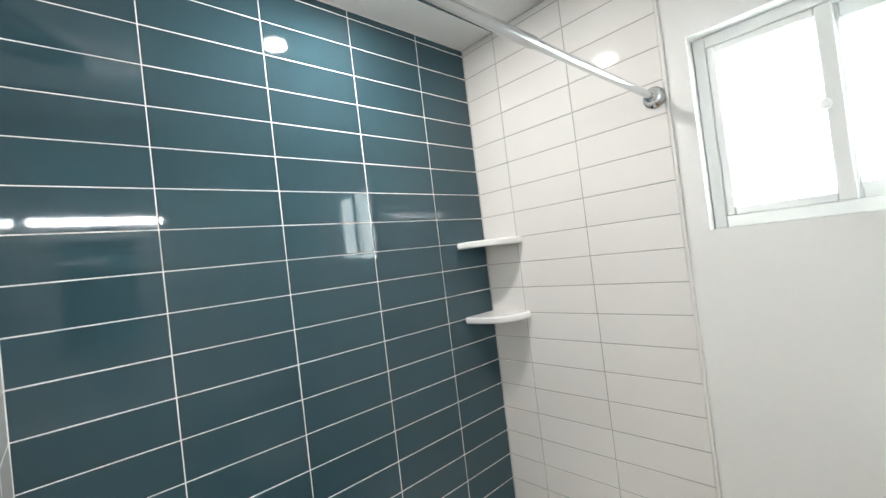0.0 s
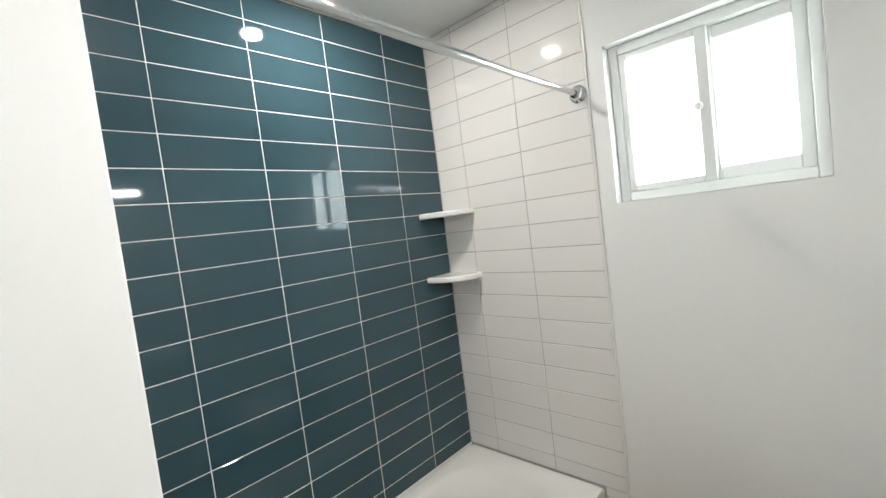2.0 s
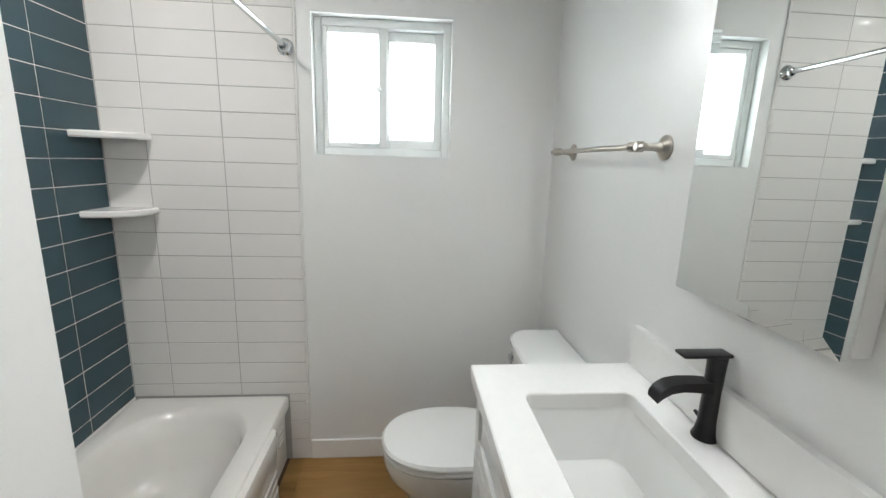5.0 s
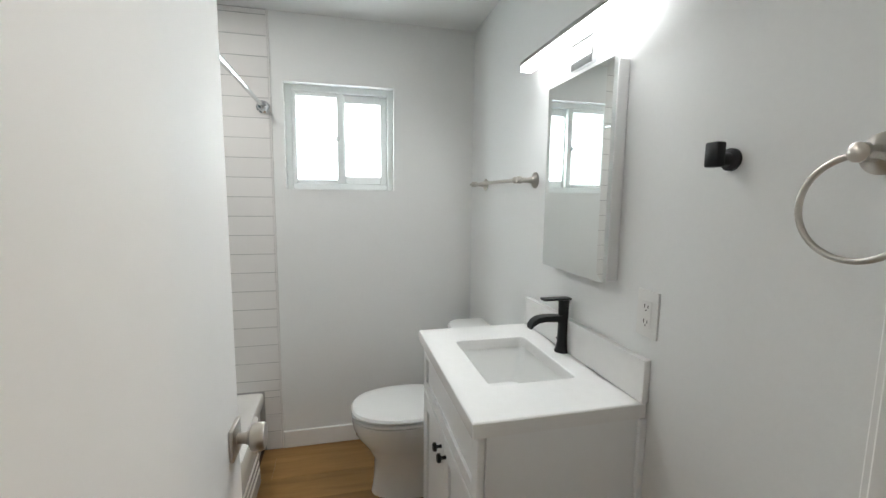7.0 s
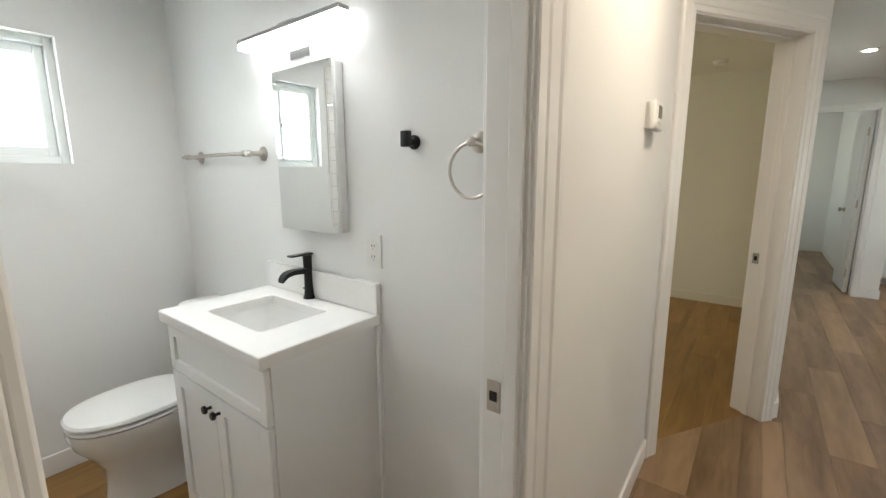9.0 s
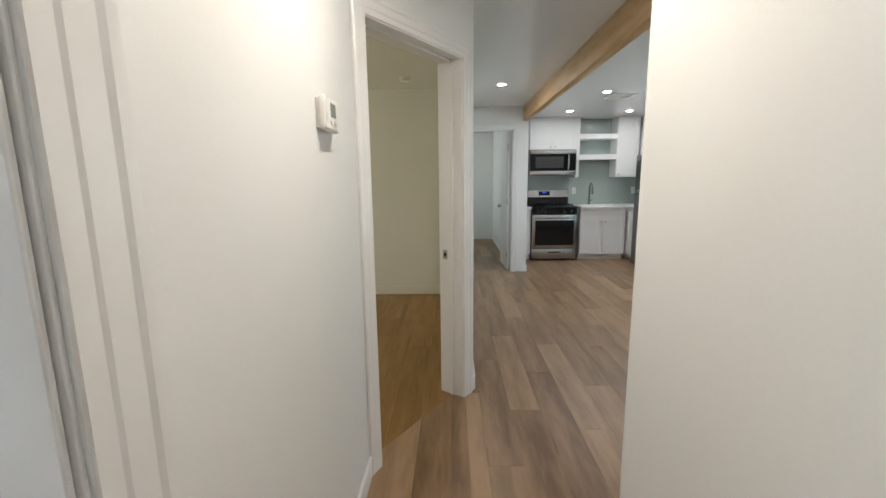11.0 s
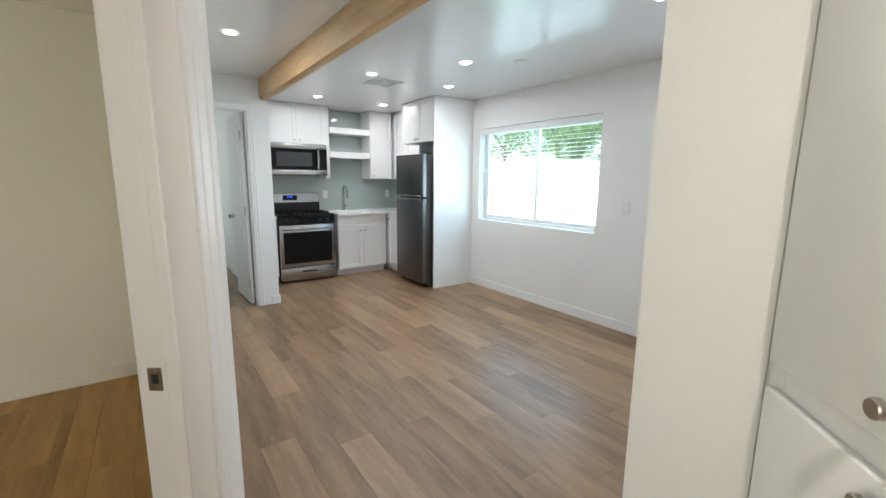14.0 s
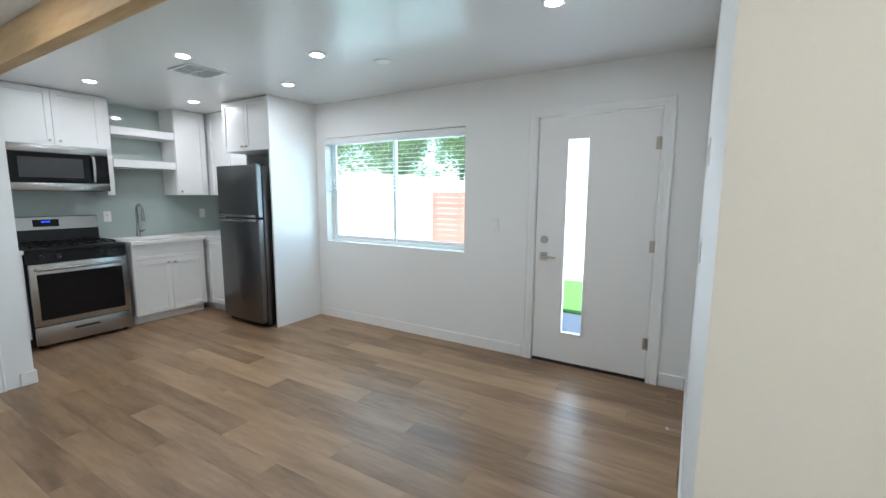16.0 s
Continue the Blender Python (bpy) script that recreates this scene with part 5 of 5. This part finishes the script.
def tree(x, y, height, crown, seed):
    rng = random.Random(seed)
    t = thing("tree", pose(x, y, -0.22), "leafy green tree behind the yard", "tree", "yard trees")
    bm = B()
    tube(bm, [(0, 0, 0), (0.05, 0.03, height * 0.3), (0.0, 0.1, height * 0.6)], 0.13, 10)
    for k in range(6):
        a = k * 1.05 + rng.random()
        tube(bm, [(0, 0.06, height * (0.35 + 0.03 * k)), (0.5 * math.cos(a), 0.5 * math.sin(a), height * 0.58), (crown * 0.6 * math.cos(a), crown * 0.6 * math.sin(a), height * 0.75)], 0.045, 7)
    part("trunk", bm, M_BARK, t)
    verts, faces = [], []
    lobes = [(rng.gauss(0, crown * 0.42), rng.gauss(0, crown * 0.42), height * (0.66 + rng.gauss(0, 0.13)), crown * rng.uniform(0.28, 0.5)) for _ in range(16)]
    for _ in range(5200):
        lx, ly, lz, lr = rng.choice(lobes)
        d = Vector((rng.gauss(0, 1), rng.gauss(0, 1), rng.gauss(0, 0.8))).normalized() * lr * rng.uniform(0.55, 1.05)
        c = Vector((lx, ly, lz)) + d
        u = Vector((rng.gauss(0, 1), rng.gauss(0, 1), rng.gauss(0, 1))).normalized()
        v = u.orthogonal().normalized()
        s = rng.uniform(0.07, 0.14)
        i = len(verts)
        verts += [c - u * s, c + v * s * 0.45, c + u * s, c - v * s * 0.45]
        faces.append((i, i + 1, i + 2, i + 3))
    me = bpy.data.meshes.new("crown")
    me.from_pydata([tuple(p) for p in verts], [], faces)
    me.materials.append(M_LEAF)
    ob = new("crown", me)
    ob.parent = t


for k, (x, y, h, c) in enumerate(((-22.5, -13.5, 7.0, 2.6), (-21.5, -9.8, 6.4, 2.5), (-21.0, -18.0, 7.2, 2.8), (-22.0, -23.5, 7.2, 2.9), (-20.0, -15.8, 6.0, 2.3), (-20.5, -11.8, 6.6, 2.3))):
    tree(x, y, h, c, 40 + k)
for nm, x, y, wdt in (("neighbour_wall", 4.2, 0.0, 7.0),):
    bm = box(B(), x, x + 0.2, y - wdt / 2, y + wdt / 2, -0.22, 3.4)
    structure(nm, bm, M_STUCCO, "white stucco wall outside the bathroom window", "wall")

# unseen slab added above the rooms to keep sun out of the windows
bm = box(B(), -5.1, 3.6, -10.8, 2.4, 2.56, 2.72)
structure("roof", bm, M_ROOF, "flat roof slab with wide eaves, added unseen to block the sun", "roof")

# ---- tiles and planks ----
ROW, PITCH, GAP = 0.409, 0.1008, 0.0027
tile_meshes = {}


def tile(parent, w, h, m, material, name="tile"):
    """One glazed tile with eased edges, local x across, z up, face at y=-0.008."""
    key = (round(w, 4), round(h, 4), material.name)
    if key not in tile_meshes:
        e = 0.0012
        bm = B()
        loft(bm, [[Vector((sx * w / 2, 0, sz * h / 2)) for sx, sz in ((-1, -1), (1, -1), (1, 1), (-1, 1))], [Vector((sx * w / 2, -0.0065, sz * h / 2)) for sx, sz in ((-1, -1), (1, -1), (1, 1), (-1, 1))],
                  [Vector((sx * (w / 2 - e), -0.008, sz * (h / 2 - e))) for sx, sz in ((-1, -1), (1, -1), (1, 1), (-1, 1))]], False, True)
        tile_meshes[key] = finish(name, bm, material, False)
    ob = new(name, tile_meshes[key])
    ob.parent = parent
    ob.matrix_world = m
    return ob


def tiled(parent, m, cols, z0, z1, material, seed):
    """Fills columns (x edges) between z0 and z1 with straight-stacked tiles."""
    rng = random.Random(seed)
    rows = [z0] + [z for z in (ROW + PITCH * k for k in range(-5, 22)) if z0 + 0.012 < z < z1 - 0.012] + [z1]
    for a, b in zip(cols, cols[1:]):
        for c, d in zip(rows, rows[1:]):
            tilt = pose(0, rng.uniform(-0.0003, 0.0003), 0, rng.gauss(0, 0.10), 0, rng.gauss(0, 0.06))
            tile(parent, b - a - GAP, d - c - GAP, m @ pose((a + b) / 2, 0, (c + d) / 2) @ tilt, material)


bm = box(B(), 0.077, 1.537, 1.2982, 1.3048, 0.30, H_BATH - 0.001)
structure("grout_tub_wall", bm, M_GROUT, "white grout behind the blue tiles", "grout")
bm = box(B(), 1.5312, 1.5378, 0.528, 1.301, 0.0, H_BATH - 0.001)
structure("grout_window_wall", bm, M_GREYGROUT, "pale grout behind the white tiles", "grout")
bm = box(B(), 0.0762, 0.0828, 0.528, 1.301, 0.0, H_BATH - 0.001)
structure("grout_alcove_wall", bm, M_GREYGROUT, "pale grout behind the white tiles", "grout")
w_win = bpy.data.objects["wall_bath_window"]
tiled(w_blue, pose(0, 1.3048, 0), (0.0845, 0.363, 0.664, 0.965, 1.266, 1.5295), 0.347, H_BATH - 0.002, M_BLUE, 5)
tiled(w_win, pose(1.5378, 0, 0, 0, 0, -90), (-1.296, -1.128, -0.826, -0.526), 0.347, H_BATH - 0.002, M_WHITETILE, 6)
tiled(w_win, pose(1.5378, 0, 0, 0, 0, -90), (-0.61, -0.526), 0.0, 0.347, M_WHITETILE, 7)
tiled(w_alc, pose(0.0762, 0, 0, 0, 0, 90), (0.526, 0.826, 1.128, 1.296), 0.347, H_BATH - 0.002, M_WHITETILE, 8)
for nm, x0, x1 in (("tile_trim_window", 1.5285, 1.5379), ("tile_trim_alcove", 0.0761, 0.0855)):
    bm = box(B(), x0, x1, 0.517, 0.5265, 0.0, H_BATH - 0.001, 0.002, 1)
    structure(nm, bm, M_WHITETILE, "white edge trim of the shower tiles", "trim")

# planks run along y, laid in staggered rows over all rooms
PW, PL = 0.18, 1.22
plank_mesh = {}


def plank(x, y0, y1, w, material):
    key = (round(y1 - y0, 3), round(w, 3), material.name)
    if key not in plank_mesh:
        L = y1 - y0 - 0.0007
        e = 0.0004
        bm = B()
        q = ((-1, -1), (1, -1), (1, 1), (-1, 1))
        loft(bm, [[Vector((sx * (w - 0.0006) / 2, sy * L / 2, -0.012)) for sx, sy in q], [Vector((sx * (w - 0.0006) / 2, sy * L / 2, -e)) for sx, sy in q], [Vector((sx * ((w - 0.0006) / 2 - e), sy * (L / 2 - e), 0)) for sx, sy in q]], False, True)
        plank_mesh[key] = finish("plank", bm, material, False)
    ob = new("plank", plank_mesh[key])
    ob.parent = floor
    ob.matrix_world = pose(x + w / 2, (y0 + y1) / 2, 0)


def lay(x0, x1, y0, y1, material=M_FLOOR):
    k0, k1 = math.floor(x0 / PW), math.ceil(x1 / PW)
    for k in range(k0, k1):
        a, b = max(x0, k * PW), min(x1, (k + 1) * PW)
        if b - a < 0.004:
            continue
        start = y0 - ((k * 7 % 12) / 12.0) * PL
        y = start
        while y < y1:
            c, d = max(y, y0), min(y + PL, y1)
            if d - c > 0.01:
                plank(a, c, d, b - a, material)
            y += PL


def cut_plank(x0, x1, lower, upper, material):
    """One board whose ends follow slanted lines; lower and upper give y at x."""
    q = ((x0, lower(x0)), (x1, lower(x1)), (x1, upper(x1)), (x0, upper(x0)))
    bm = B()
    loft(bm, [[Vector((x, y, z)) for x, y in q] for z in (-0.012, 0.0)])
    ob = new("plank", finish("plank", bm, material, False))
    ob.parent = floor


def under_slanted_wall(x):
    """The line below the closed bedroom door, where the plain and warm-tinted boards meet."""
    a, b = DIAG @ Vector((0, 0.08, 0)), DIAG @ Vector((DLEN, 0.08, 0))
    return a.y + (x - a.x) * (b.y - a.y) / (b.x - a.x)


lay(-4.63, -2.17, -7.60, -1.884)
lay(-2.17, -1.17, -6.21, -0.70)
lay(-1.17, -0.595, -6.21, -4.87)
lay(-2.17, -0.69, -0.70, 1.30)
lay(-1.17, -0.69, -1.50, -0.70)
# bedroom boards take the warm-tinted copy; the light's gold is in their colour
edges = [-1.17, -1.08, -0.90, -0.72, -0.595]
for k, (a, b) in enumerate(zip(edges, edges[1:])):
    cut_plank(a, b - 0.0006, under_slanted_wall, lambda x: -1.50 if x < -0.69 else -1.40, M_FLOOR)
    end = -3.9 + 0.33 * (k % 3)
    cut_plank(a, b - 0.0006, lambda x: end, lambda x: under_slanted_wall(x) - 0.0006, M_WARMLITFLOOR)
    lay(a, b - 0.0006, -4.87, end - 0.0006, M_WARMLITFLOOR)
# bathroom and the rest of the bedroom: golden light painted into the boards
lay(-0.69, -0.595, -0.70, 1.30, M_WARMLITFLOOR)
lay(-0.595, 1.538, -0.575, 0.62, M_WARMLITFLOOR)
lay(-0.595, 2.40, -4.87, -0.70, M_WARMLITFLOOR)
lay(-2.085, 0.20, -9.58, -6.21)
